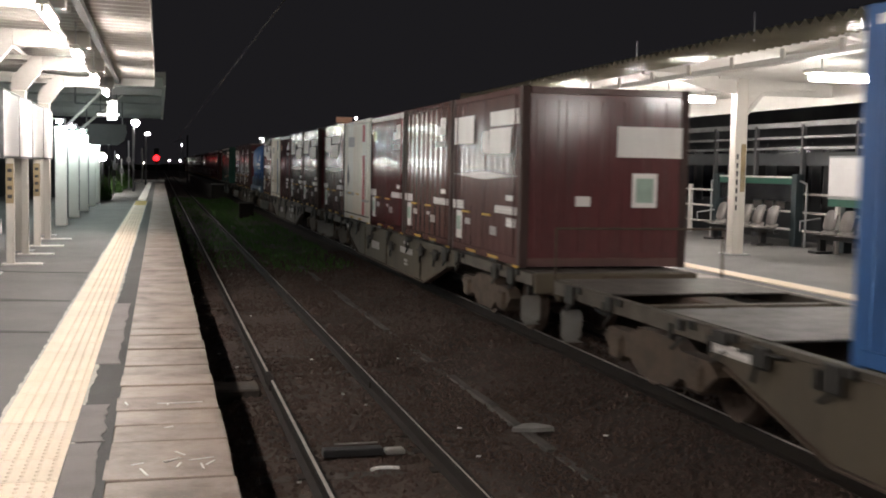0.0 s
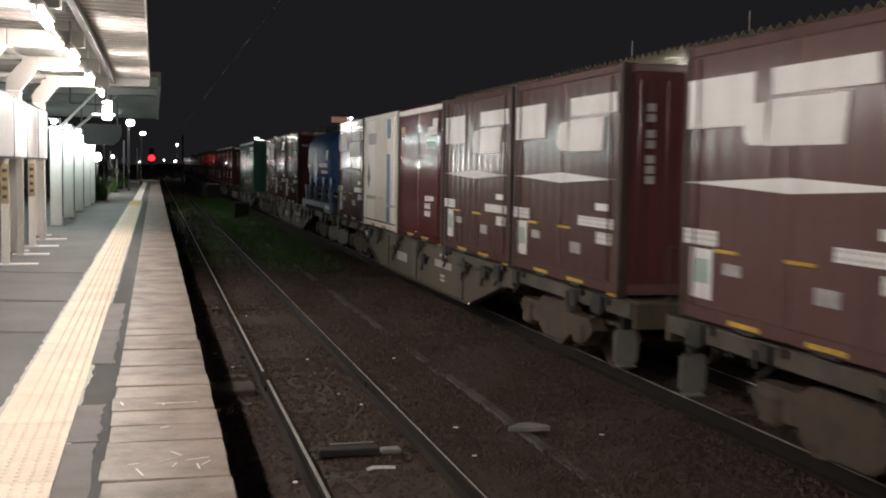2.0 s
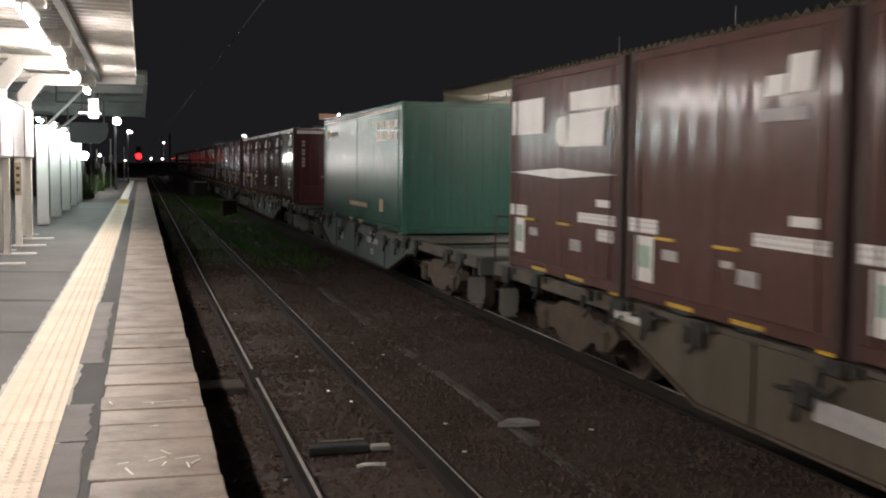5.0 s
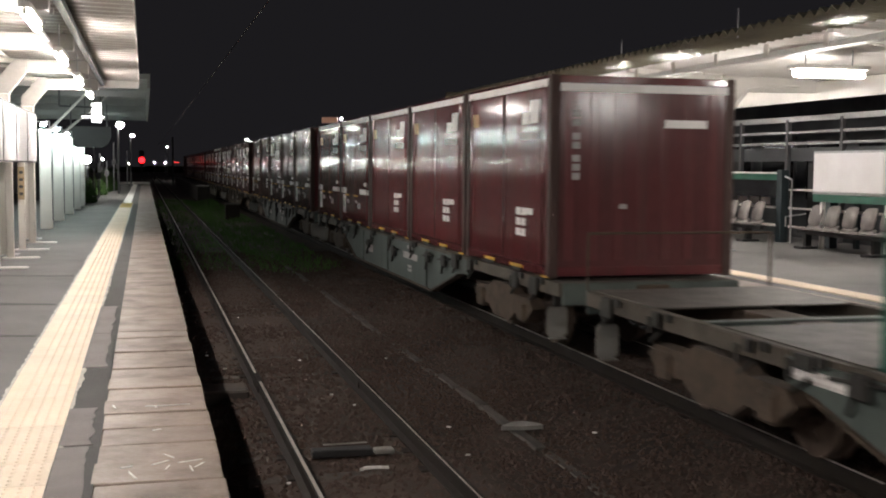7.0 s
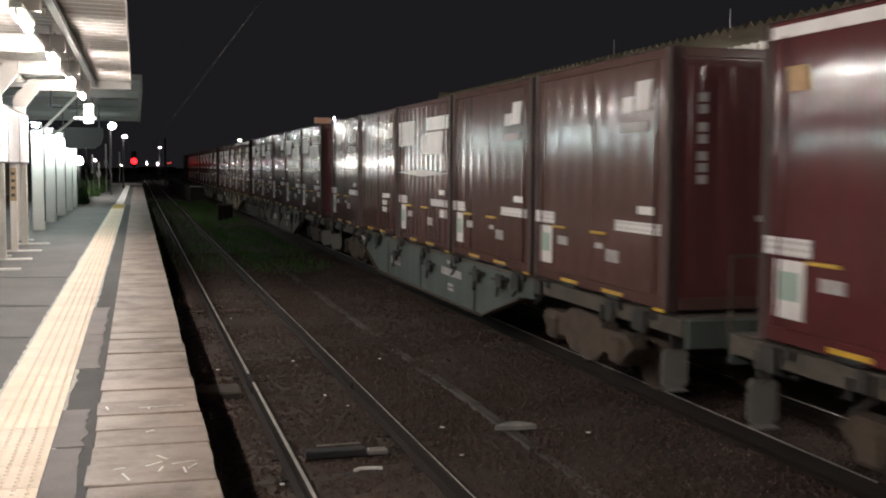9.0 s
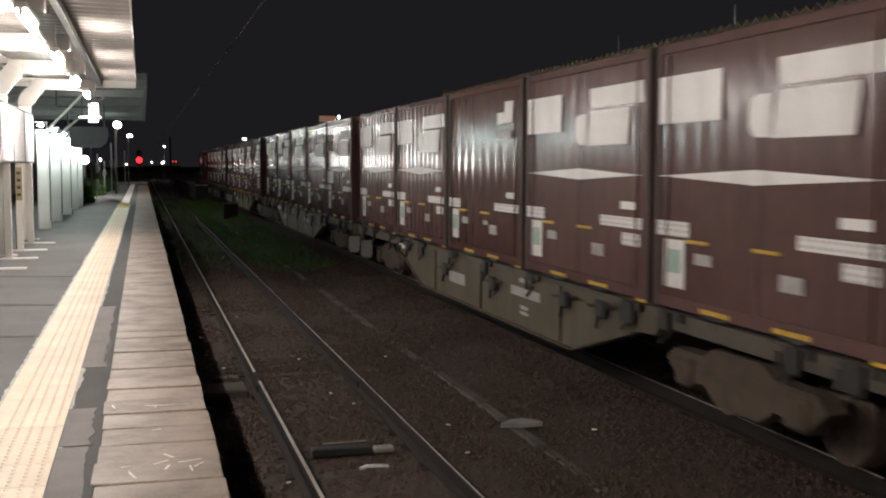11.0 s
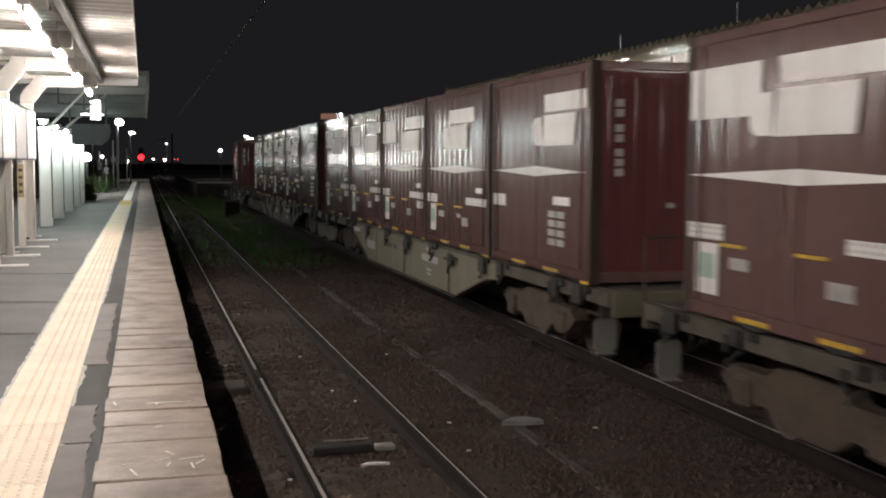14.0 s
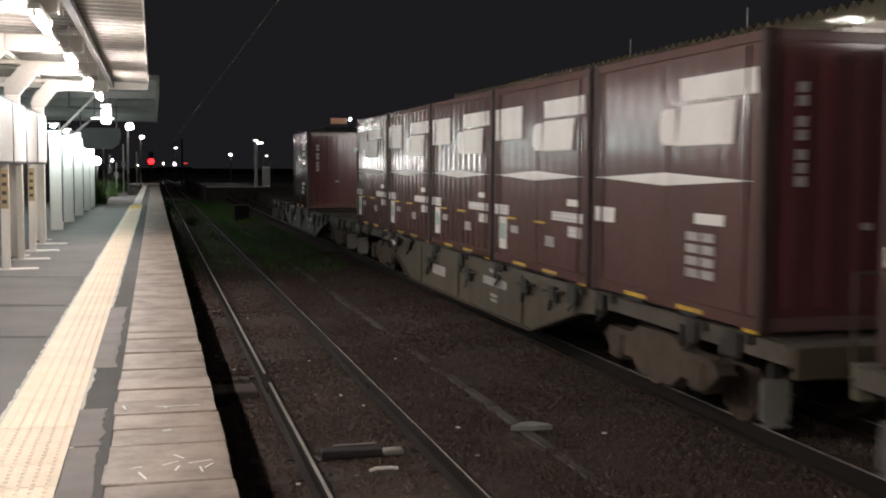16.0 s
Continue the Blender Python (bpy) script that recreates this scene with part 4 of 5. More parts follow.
for k in range(6):
    part("panel", B(((0.2, 9 + 4.1 * k, 1.2), (0.24, 10.1 + 4.1 * k, 3.2)), bev=0.006), M_BLACK, scr, "dark upright panel")
for y in (21.7, 22.4, 22.9, 23.4):
    part("notice_sheet", B(((-0.045, y, 0.78), (-0.03, y + 0.36, 1.06)), bev=0.003), M_BOARD, rl, "pale notice panel")

# ---- dark distance ----
far = holder("backdrop", "black tree line and low houses in the night", "distance", pose(0, 0, 0), kind="structure")
rng = random.Random(4)
bm = bmesh.new()
x = -160.0
while x < 220:
    w, h = rng.uniform(6, 14), rng.uniform(0.8, 2.2)
    box(bm, (x, 420, -1), (x + w, 430, h))
    x += w * 0.8
part("tree_line", bm, M_FARBUSH, far)


# ---- the freight train ----
# All things of the train stand at their place at 0 s; motions() carries them towards the camera.
SPEED, PITCH, FRONT, DECK = 11.9, 20.4, 15.08, 1.04
TRAIN = []
WHEELS = []


def placed(thing, y, z=DECK):
    thing.matrix_basis = pose(CAR_SIDE, y, z)
    TRAIN.append(thing)
    return thing


def plate(y0, y1, z0, z1, skew=0.0, proud=0.006):
    """A thin marking on the side that faces the platform; y runs away from the container's front."""
    return shaped([(y0, z0), (y1, z0), (y1 + skew, z1), (y0 + skew, z1)], "x", -proud - 0.02, -0.02 + 0.001)


def end_plate(x0, x1, z0, z1):
    return shaped([(x0, z0), (x1, z0), (x1, z1), (x0, z1)], "y", -0.026, -0.0195)


def lettering(parent, y0, y1, z0, z1, rows, cols, material=None):
    """Unreadable writing as a grid of small bars."""
    dz, dy = (z1 - z0) / rows, (y1 - y0) / cols
    bm = bmesh.new()
    for r in range(rows):
        for c in range(cols):
            prism(bm, [(y0 + c * dy + 0.1 * dy, z0 + r * dz + 0.15 * dz), (y0 + (c + 1) * dy - 0.1 * dy, z0 + r * dz + 0.15 * dz),
                       (y0 + (c + 1) * dy - 0.1 * dy, z0 + (r + 1) * dz - 0.15 * dz), (y0 + c * dy + 0.1 * dy, z0 + (r + 1) * dz - 0.15 * dz)], "x", -0.0255, -0.0195)
    return part("lettering", bm, material or P_WHITE, parent, "unreadable white lettering")


def shell(name, label, L, H, paint, end_paint, ribs, group="", rib=0.012, handles=True):
    """Body, corner posts, rails and doors of a box container."""
    c = holder(name, label, "freight container", group=group)
    W = 2.45
    body = part("body", B(((0.0, 0.0, 0.12), (W, L, H - 0.06))), paint, c)
    # the side sheet: one wave of pressed steel after another
    bm = bmesh.new()
    n = ribs * 8
    rows = []
    for k in range(n + 1):
        y = 0.1 + (L - 0.2) * k / n
        x = -0.003 - rib * 0.5 * (1 - math.cos(6.28318 * k / 8))
        rows.append((bm.verts.new((x, y, 0.15)), bm.verts.new((x, y, H - 0.11))))
    for (p, q), (u, v) in zip(rows, rows[1:]):
        bm.faces.new((p, q, v, u))
    smooth(part("side_sheet", bm, paint, body, "pressed steel side sheet"))
    bm = bmesh.new()
    for k in range(7):
        x = 0.25 + 0.32 * k
        prism(bm, [(x - 0.05, -0.012), (x - 0.08, 0.002), (x + 0.08, 0.002), (x + 0.05, -0.012)], "z", 0.22, H - 0.18)
    part("end_ribs", bm, end_paint, body)
    part("end_wall", B(((0.06, -0.004, 0.14), (W - 0.06, 0.004, H - 0.08))), end_paint, body)
    for x in (-0.02, W - 0.1):
        for y in (-0.02, L - 0.1):
            part("corner_post", B(((x, y, 0.0), (x + 0.12, y + 0.12, H)), bev=0.012), P_CORNER if end_paint is P_END else end_paint, c)
    for z0, z1 in ((0.02, 0.14), (H - 0.1, H - 0.005)):
        part("side_rail", B(((-0.018, 0.1, z0), (0.08, L - 0.1, z1)), bev=0.01), paint, c)
        part("end_rail", B(((0.1, -0.018, z0), (W - 0.1, 0.08, z1)), bev=0.01), paint, c)
    part("roof_sheet", B(((0.05, 0.05, H - 0.06), (W - 0.05, L - 0.05, H - 0.01)), bev=0.008), paint, c)
    part("door_post", B(((-0.016, L * 0.5 - 0.04, 0.14), (0.0, L * 0.5 + 0.04, H - 0.1)), bev=0.004), paint, c)
    # fork pockets with yellow lips, lock rods and hinges
    for y in (L * 0.5 - 0.75, L * 0.5 + 0.45):
        pk = part("fork_pocket", B(((-0.022, y, 0.0), (-0.017, y + 0.34, 0.075))), M_BLACK, c, "black fork pocket")
        part("pocket_lip", B(((-0.027, y - 0.08, 0.045), (-0.018, y + 0.42, 0.085))), P_YELLOW, pk, "yellow fork pocket lip")
    for y in (L * 0.44, L * 0.76) if handles else ():
        part("lock_handle", B(((-0.045, y - 0.2, 0.655), (-0.02, y + 0.2, 0.685)), bev=0.004), P_YELLOW, c, "ochre door lock handle")
    for y in (0.25, L - 0.28):
        part("lock_rod", bars([((-0.03, y, 0.15), (-0.03, y, H - 0.12), 0.012)], 6), paint, c)
    part("lashing_lip", B(((-0.03, 0.02, 0.0), (0.01, 0.24, 0.03))), P_YELLOW, c, "yellow corner marking")
    return c


def logo_block(c, shift=0.0):
    """A large white emblem of three slabs: a long upper one, a lower one, and its rounded foot."""
    a = shift
    part("emblem", plate(0.10 + a, 1.47 + a, 1.985, 2.20, 0.03), P_WHITE, c, "white upper emblem slab")
    part("emblem", plate(0.50 + a, 1.56 + a, 1.575, 1.95, -0.06), P_WHITE, c, "white lower emblem slab")
    foot = [(1.575 + a, 1.585), (1.80 + a, 1.585), (1.88 + a, 1.62), (1.92 + a, 1.69), (1.92 + a, 1.82), (1.88 + a, 1.90), (1.80 + a, 1.93), (1.575 + a, 1.93)]
    part("emblem_foot", shaped(foot, "x", -0.0255, -0.019), P_WHITE, c, "white rounded emblem foot")


def small_labels(c, L, tall_green=False):
    part("label_plate", plate(L - 0.70, L - 0.06, 0.70, 0.84), P_LABEL, c, "white number label")
    part("label_plate", plate(0.14, 1.17, 0.72, 0.83), P_LABEL, c, "white number label")
    part("label_plate", plate(0.26, 0.64, 0.91, 0.99), P_WHITE, c, "white number label")
    tall = part("tall_label", plate(L - 0.62, L - 0.22, 0.22, 0.67), P_WHITE, c, "tall pale label")
    part("label_field", plate(L - 0.56, L - 0.28, 0.36, 0.58, 0, 0.010), P_PALEGREEN, tall, "pale green label field")
    part("label_plate", plate(L - 1.12, L - 0.82, 0.47, 0.57), P_GREYMARK, c)
    part("label_plate", plate(1.08, 1.40, 0.38, 0.51), P_GREYMARK, c)
    part("label_plate", plate(0.18, 0.6, 0.54, 0.67) if tall_green else plate(1.5, 1.7, 0.50, 0.56), P_LABEL if tall_green else P_GREYMARK, c)


def end_labels(c, H, panel=False, across=False):
    if across:
        part("end_label", end_plate(0.12, 0.34, 2.0, 2.07), P_GREYMARK, c, "white bar label on the end wall")
        part("end_label", end_plate(0.40, 1.05, 2.0, 2.09), P_LABEL, c, "white bar label on the end wall")
        return
    if not panel:
        bm = bmesh.new()
        for z in (1.22, 1.33, 1.44, 1.60, 1.71, 1.88, 1.99):
            prism(bm, [(0.265, z), (0.365, z), (0.365, z + 0.085), (0.265, z + 0.085)], "y", -0.026, -0.0195)
        part("end_lettering", bm, P_GREYMARK, c, "upright column of unreadable white marks")
        part("end_label", end_plate(1.50, 2.08, 1.87, 1.97), P_WHITE, c, "white bar label on the end wall")
        part("end_label", end_plate(0.9, 1.0, 0.86, 0.92), P_GREYMARK, c)
    if panel:
        part("end_panel", end_plate(1.38, 2.36, 1.55, 1.98), P_WHITE, c, "plain pale panel on the end wall")
        part("end_panel", end_plate(1.62, 2.0, 0.85, 1.33), P_WHITE, c, "small pale panel on the end wall")
        part("end_panel_field", shaped([(1.68, 0.92), (1.94, 0.92), (1.94, 1.26), (1.68, 1.26)], "y", -0.03, -0.0255), P_PALEGREEN, c)
        part("end_panel", end_plate(0.78, 1.0, 0.86, 1.0), P_WHITE, c)


L12 = 3.63


def diamond_container(square, stripe, panel=False, letters=False, shift=0.0, sheet=False):
    extra = " and a white top stripe" if stripe else ""
    c = shell("freight_container", "dusty maroon freight container, white diamond line" + extra, L12, 2.5, P_MAROON, P_END, 11, "containers on the train", 0.0065, not letters)
    m = L12 / 2
    part("diamond_line", shaped([(0.12, 1.262), (m, 1.197), (L12 - 0.05, 1.262), (m, 1.325)], "x", -0.026, -0.0195), P_WHITE, c, "long white diamond line")
    logo_block(c, shift)
    if square:
        part("white_square", plate(L12 - 1.26, L12 - 0.08, 1.75, 2.19), P_WHITE, c, "large white square")
    if stripe:
        for a, b in ((0.12, 0.9), (0.92, 2.75), (2.77, L12 - 0.12)):
            part("top_stripe", plate(a, b, 2.37, 2.46), P_WHITE, c, "white stripe under the roof")
        part("orange_mark", plate(L12 - 1.1, L12 - 0.1, 2.02, 2.13), P_RUST, c, "faded orange marking")
        part("orange_mark", plate(L12 - 1.0, L12 - 0.62, 1.72, 1.95), P_RUST, c, "faded orange marking")
        part("orange_mark", plate(L12 - 0.42, L12 - 0.1, 1.72, 1.95), P_RUST, c, "faded orange marking")
    if sheet:
        part("paper_sheet", plate(L12 - 1.0, L12 - 0.1, 0.88, 1.2), P_LABEL, c, "large white paper sheet with writing")
    if letters:
        lettering(c, 0.75, 1.35, 0.35, 0.8, 4, 2, P_GREYMARK)
        part("label_plate", plate(0.62, 1.15, 0.86, 0.96), P_WHITE, c, "white number label")
        part("label_plate", plate(L12 - 0.62, L12 - 0.1, 0.78, 0.94), P_WHITE, c, "white number label")
    else:
        small_labels(c, L12, square)
    end_labels(c, 2.5, panel)
    return c


def red_container(stripe, panel=False, plain=False, across=False):
    extra = " with a white top stripe" if stripe else " with a small white emblem"
    c = shell("freight_container", "glossy wine-red freight container" + extra, L12, 2.5, P_RED if stripe else P_OLDRED, P_END, 24 if stripe else 9, "containers on the train", 0.010 if stripe else 0.0065, not plain)
    part("emblem", plate(0.42, 0.76, 1.93, 2.22, -0.05), P_WHITE, c, "grey-white slanted emblem")
    part("emblem", plate(0.8, 1.06, 1.92, 2.08, -0.03, 0.007), P_WHITE, c, "grey-white emblem foot")
    part("label_plate", plate(0.45, 1.1, 1.72, 1.82), P_GREYMARK, c)
    if stripe:
        part("top_stripe", plate(0.10, L12 - 0.10, 2.36, 2.455), P_WHITE, c, "white stripe under the roof")
        part("yellow_mark", plate(L12 - 0.62, L12 - 0.36, 1.95, 2.14, 0.04), P_ROD, c, "small ochre marking")
        part("end_stripe", end_plate(0.1, 2.36, 2.30, 2.40), P_WHITE, c, "white stripe on the end wall")
    if plain:
        lettering(c, 0.85, 1.27, 0.45, 0.86, 3, 2)
        part("label_plate", plate(0.6, 0.86, 0.76, 0.84), P_WHITE, c, "white number label")
    else:
        small_labels(c, L12)
    end_labels(c, 2.5, panel, across)
    return c


def cream_container(paint, word):
    c = shell("freight_container", f"dirty cream freight container with a vertical {word} stripe", L12, 2.5, P_CREAM, P_CREAM, 9, "containers on the train", 0.005)
    part("colour_stripe", plate(0.66, 0.96, 0.18, 1.62), paint, c, f"{word} vertical stripe")
    part("colour_stripe", plate(0.66, 0.96, 1.95, 2.36), paint, c, f"{word} vertical stripe")
    bm = shaped([(L12 - 0.75, 1.1), (L12 - 0.6, 0.86), (L12 - 0.45, 1.1), (L12 - 0.6, 1.42)], "x", -0.028, -0.0195)
    part("stained_band", plate(1.02, 2.3, 0.16, 2.38, 0, 0.003), P_BEIGE, c, "stained beige band on the cream side")
    part("dark_emblem", bm, M_FRAME, c, "dark diamond emblem")
    part("label_plate", plate(L12 - 1.5, L12 - 0.6, 1.85, 2.1), P_GREYMARK, c)
    part("label_plate", plate(0.12, 0.95, 0.5, 0.56, 0, 0.009), P_GREYMARK, c)
    part("label_plate", plate(L12 - 1.5, L12 - 0.35, 0.62, 0.7), P_GREYMARK, c)
    part("lower_rail", B(((-0.03, 0.05, 0.14), (-0.02, L12 - 0.05, 0.17))), P_UNDER, c)
    return c


def long_box(name, label, L, paint):
    c = shell(name, label, L, 2.55, paint, paint, 60 if L > 7 else 36, "containers on the train", 0.004, False)
    part("top_stripe", plate(0.15, L - 0.15, 2.40, 2.47), P_WHITE, c, "pale stripe under the roof")
    for y in (L * 0.2, L * 0.8):
        part("fork_pocket", B(((-0.022, y, 0.0), (-0.017, y + 0.34, 0.09))), M_BLACK, c)
    part("orange_lettering", plate(L - 6.0, L - 3.9, 0.38, 0.48) if L > 7 else plate(L - 3.6, L - 1.9, 0.40, 0.50), P_ORANGE, c, "faded orange lettering bar")
    part("orange_label", plate(1.4 if L < 7 else L - 7.7, 1.7 if L < 7 else L - 7.35, 0.36, 0.62), P_ORANGE, c, "faded orange label")
    part("emblem", plate(L - 1.1, L - 0.75, 2.0, 2.18, 0.1), P_YELLOW, c, "small yellow emblem")
    lettering(c, L - 2.3, L - 1.2, 2.02, 2.16, 1, 6, P_GREYMARK)
    lettering(c, 0.4, 2.4, 1.8, 2.25, 2, 5, P_CREAM)
    return c


def tank_container():
    """A rounded blue hopper tank on a pale blue skid frame."""
    c = holder("tank_container", "bright blue rounded tank container on a grey-blue frame", "tank container", group="containers on the train")
    L, W, zc, ry = 6.05, 2.4, 1.53, 0.90

    def box_round(v):
        return math.copysign(abs(v) ** 0.62, v)

    bm = bmesh.new()
    rings = []
    stations = [(0.02, 0.96), (0.08, 1.0), (4.75, 1.0), (5.05, 0.96), (5.25, 0.86), (5.36, 0.72)]
    n = 36
    for y, k in stations:
        rings.append([bm.verts.new((W / 2 + k * 1.2 * box_round(math.cos(6.2832 * i / n)), y, zc + k * ry * box_round(math.sin(6.2832 * i / n)))) for i in range(n)])
    for a, b in zip(rings, rings[1:]):
        for i in range(n):
            bm.faces.new((a[i], a[(i + 1) % n], b[(i + 1) % n], b[i]))
    bm.faces.new(rings[0][::-1])
    bm.faces.new(rings[-1])
    bmesh.ops.recalc_face_normals(bm, faces=bm.faces[:])
    barrel = smooth(part("barrel", bm, P_BLUE, c))
    for k in range(3):
        y = 0.95 + 1.65 * k
        bm = bmesh.new()
        top = [bm.verts.new((W / 2 + sx * 1.05, y + sy * 0.81, 0.9)) for sx, sy in ((-1, -1), (1, -1), (1, 1), (-1, 1))]
        bot = [bm.verts.new((W / 2 + sx * 0.55, y + sy * 0.14, 0.28)) for sx, sy in ((-1, -1), (1, -1), (1, 1), (-1, 1))]
        for i in range(4):
            bm.faces.new((top[i], bot[i], bot[(i + 1) % 4], top[(i + 1) % 4]))
        bm.faces.new(bot)
        part("discharge_hopper", bm, P_BLUE, c)
    part("base_rail", B(((-0.02, 0.0, 0.10), (0.14, L, 0.26)), bev=0.015), P_SKID, c, "grey-blue base rail")
    part("base_rail", B(((W - 0.14, 0.0, 0.02), (W, L, 0.26)), bev=0.015), P_SKID, c)
    for y in (0.0, L - 0.14):
        part("end_rail", B(((0.14, y, 0.02), (W - 0.14, y + 0.14, 0.26)), bev=0.012), P_SKID, c)
    for y in (0.3, 1.75, 3.35, 4.6, 5.4):
        part("leg", B(((0.02, y, 0.26), (0.12, y + 0.14, 0.72)), bev=0.012), P_SKID, c)
        if y < 5:
            arch = [(y, 0.6), (y + 0.14, 0.6), (y + 0.2, 0.8), (y + 0.32, 0.94), (y + 0.5, 1.0), (max(0.1, y - 0.36), 1.0), (y - 0.16, 0.94), (y - 0.06, 0.8)]
            part("gusset", shaped(arch, "x", 0.065, 0.12), P_BLUE, c, "blue arched web between leg and barrel")
    # added unseen panel that blocks far platform light from under the barrel
    part("back_skirt", B(((W - 0.12, 0.2, 0.26), (W - 0.09, 5.5, 1.1))), P_BLUE, c)
    # shade inside the frame, put in as a dark plate over the lit deck
    part("floor_plate", B(((0.14, 0.14, 0.03), (W - 0.14, L - 0.14, 0.05))), M_SLEEPER, c, "added dark plate for the shade under the tank")
    for y0, y1 in ((0.0, 1.15), (5.15, 6.05)):
        part("base_foot", B(((-0.018, y0 + 0.002, 0.0), (0.138, y1, 0.098)), bev=0.012), P_SKID, c)
    for y in (2.1, 3.9):
        part("cross_bearer", B(((0.2, y, 0.0), (2.2, y + 0.2, 0.1))), P_CLUTTER, c)
    for z in (0.45, 0.62):
        part("pipe", bars([((0.35, 0.5, z), (0.35, 5.6, z), 0.03)]), P_SKID, c, "grey-blue discharge pipe")
    bm = bmesh.new()
    bmesh.ops.create_circle(bm, cap_ends=True, segments=24, radius=0.40)
    ring_at = Matrix.Translation((-0.006, 2.95, 1.37)) @ Matrix.Rotation(radians(90), 4, "Y")
    part("round_emblem", bm, P_LIGHTBLUE, barrel, "pale round emblem", ring_at)
    part("lettering", shaped([(0.6, 1.30), (2.15, 1.30), (2.15, 1.42), (0.6, 1.42)], "x", -0.012, -0.004), P_GREYMARK, barrel, "unreadable white lettering bar")
    part("lettering", shaped([(0.65, 1.12), (1.75, 1.12), (1.75, 1.21), (0.65, 1.21)], "x", -0.012, 0.03), P_GREYMARK, barrel)
    part("lettering", shaped([(4.2, 1.30), (4.75, 1.30), (4.75, 1.38), (4.2, 1.38)], "x", -0.012, -0.004), P_GREYMARK, barrel)
    part("label_plate", shaped([(0.60, 1.51), (0.86, 1.51), (0.80, 1.78), (0.54, 1.78)], "x", -0.006, 0.05), P_WHITE, barrel)
    part("foot_label", B(((-0.028, 0.1, 0.11), (-0.0205, 0.85, 0.21))), P_WHITE, c, "white label on the base rail")
    for z, x0, x1 in ((1.82, 0.5, 1.3), (1.28, 0.35, 1.6)):
        part("end_lettering", shaped([(x0, z), (x1, z), (x1, z + 0.12), (x0, z + 0.12)], "y", -0.005, 0.018), P_GREYMARK, barrel)
    part("roof_walk", B(((0.7, 0.3, 2.42), (W - 0.7, 4.7, 2.46)), bev=0.01), P_SKID, c)
    return c


def wagon(paint, word, tail, slots=False):
    """A four-axle container flat wagon: its local y runs back from the front of the load; the couplers stick out 0.72 m."""
    w = holder("flat_wagon", f"{word} container flat wagon with deep side sills and dusty bogies", "railway wagon", group="wagons of the train")
    a, b, W = -0.32, 19.28, 2.45
    for x in (0.02, W - 0.14):
        part("side_sill", B(((x, a, -0.2), (x + 0.12, 3.72, -0.03)), bev=0.012), P_SILL, w)
        part("side_sill", B(((x, 15.18, -0.2), (x + 0.12, b, -0.03)), bev=0.012), P_SILL, w)
        part("top_rail", B(((x + 0.01, 3.72, -0.085), (x + 0.12, 15.18, -0.03)), bev=0.006), P_SILL, w)
        plate_out = [(3.72, -0.088), (3.72, -0.30), (4.2, -0.34), (5.9, -0.78), (13.2, -0.78), (14.8, -0.34), (15.18, -0.30), (15.18, -0.088)]
        fb = part("fishbelly", shaped(plate_out, "x", x + 0.02, x + 0.07), paint, w, f"{word} deep side plate")
        part("fishbelly_flange", B(((x - 0.025, 5.9, -0.81), (x + 0.12, 13.2, -0.782)), bev=0.004), P_UNDER, w, "rusty lower flange")
        for p, q in (((4.2, -0.34), (5.9, -0.78)), ((13.2, -0.78), (14.8, -0.34))):
            part("sloping_flange", shaped([p, q, (q[0], q[1] - 0.025), (p[0], p[1] - 0.025)], "x", x - 0.025, x + 0.12), P_UNDER, w)
        if x < 1:
            for y in (6.3, 9.6, 12.25):
                part("stiffener", B(((x - 0.005, y, -0.775), (x + 0.02, y + 0.05, -0.095)), bev=0.005), paint, w)
            for y0, y1, z0, z1 in ((7.05, 8.2, -0.385, -0.265), (7.45, 7.86, -0.195, -0.14), (7.5, 7.8, -0.55, -0.5), (7.5, 7.8, -0.62, -0.575), (*tail, -0.53, -0.36)):
                part("sill_label", B(((x + 0.012, y0, z0), (x + 0.0195, y1, z1))), P_GREYMARK, fb, "faded white lettering plate")
            part("sill_label", B(((x + 0.012, 14.25, -0.25), (x + 0.0195, 15.1, -0.15))), P_LABEL, fb, "faded white lettering plate")
            for y in (10.35, 10.8) if slots else ():
                part("slot", B(((x + 0.014, y, -0.36), (x + 0.0195, y + 0.3, -0.27)), bev=0.003), M_BLACK, fb, "dark slot in the side plate")
            for y, z in ((6.1, -0.32), (9.2, -0.27)) if slots else ((5.0, -0.3), (8.9, -0.42), (11.5, -0.45), (6.1, -0.32), (14.2, -0.25)):
                rg = part("brake_rigging", B(((x - 0.06, y - 0.14, z), (x - 0.008, y + 0.12, z + 0.2)), bev=0.025), P_CLUTTER, w, "dark greasy brake rigging")
                part("rod", bars([((x - 0.035, y - 0.4, z + 0.16), (x - 0.035, y + 0.35, z + 0.1), 0.016)], 6), P_CLUTTER, rg)
                part("lever", bars([((x - 0.04, y, z + 0.1), (x - 0.04, y + 0.1, z - 0.12), 0.022)], 6), P_CLUTTER, rg)
            for y in (0.5, 1.3, 3.4, 4.3, 7.3, 9.3, 11.1, 13.2, 14.9, 15.7, 17.4, 18.6):
                tl = part("twist_lock", B(((x - 0.05, y - 0.05 - 0.1 * (y * 5.3 % 1), -0.13 - 0.14 * (y * 3.7 % 1)), (x - 0.001, y + 0.05 + 0.1 * (y * 7.9 % 1), -0.03)), bev=0.01), P_CLUTTER, w, "dark container fastening")
                part("lock_bracket", B(((x - 0.03, y + 0.17, -0.26), (x - 0.002, y + 0.23, -0.1)), bev=0.006), P_CLUTTER, tl)
                part("lock_bracket", B(((x - 0.04, y - 0.30, -0.1), (x - 0.002, y - 0.18, -0.02)), bev=0.006), P_CLUTTER, tl)
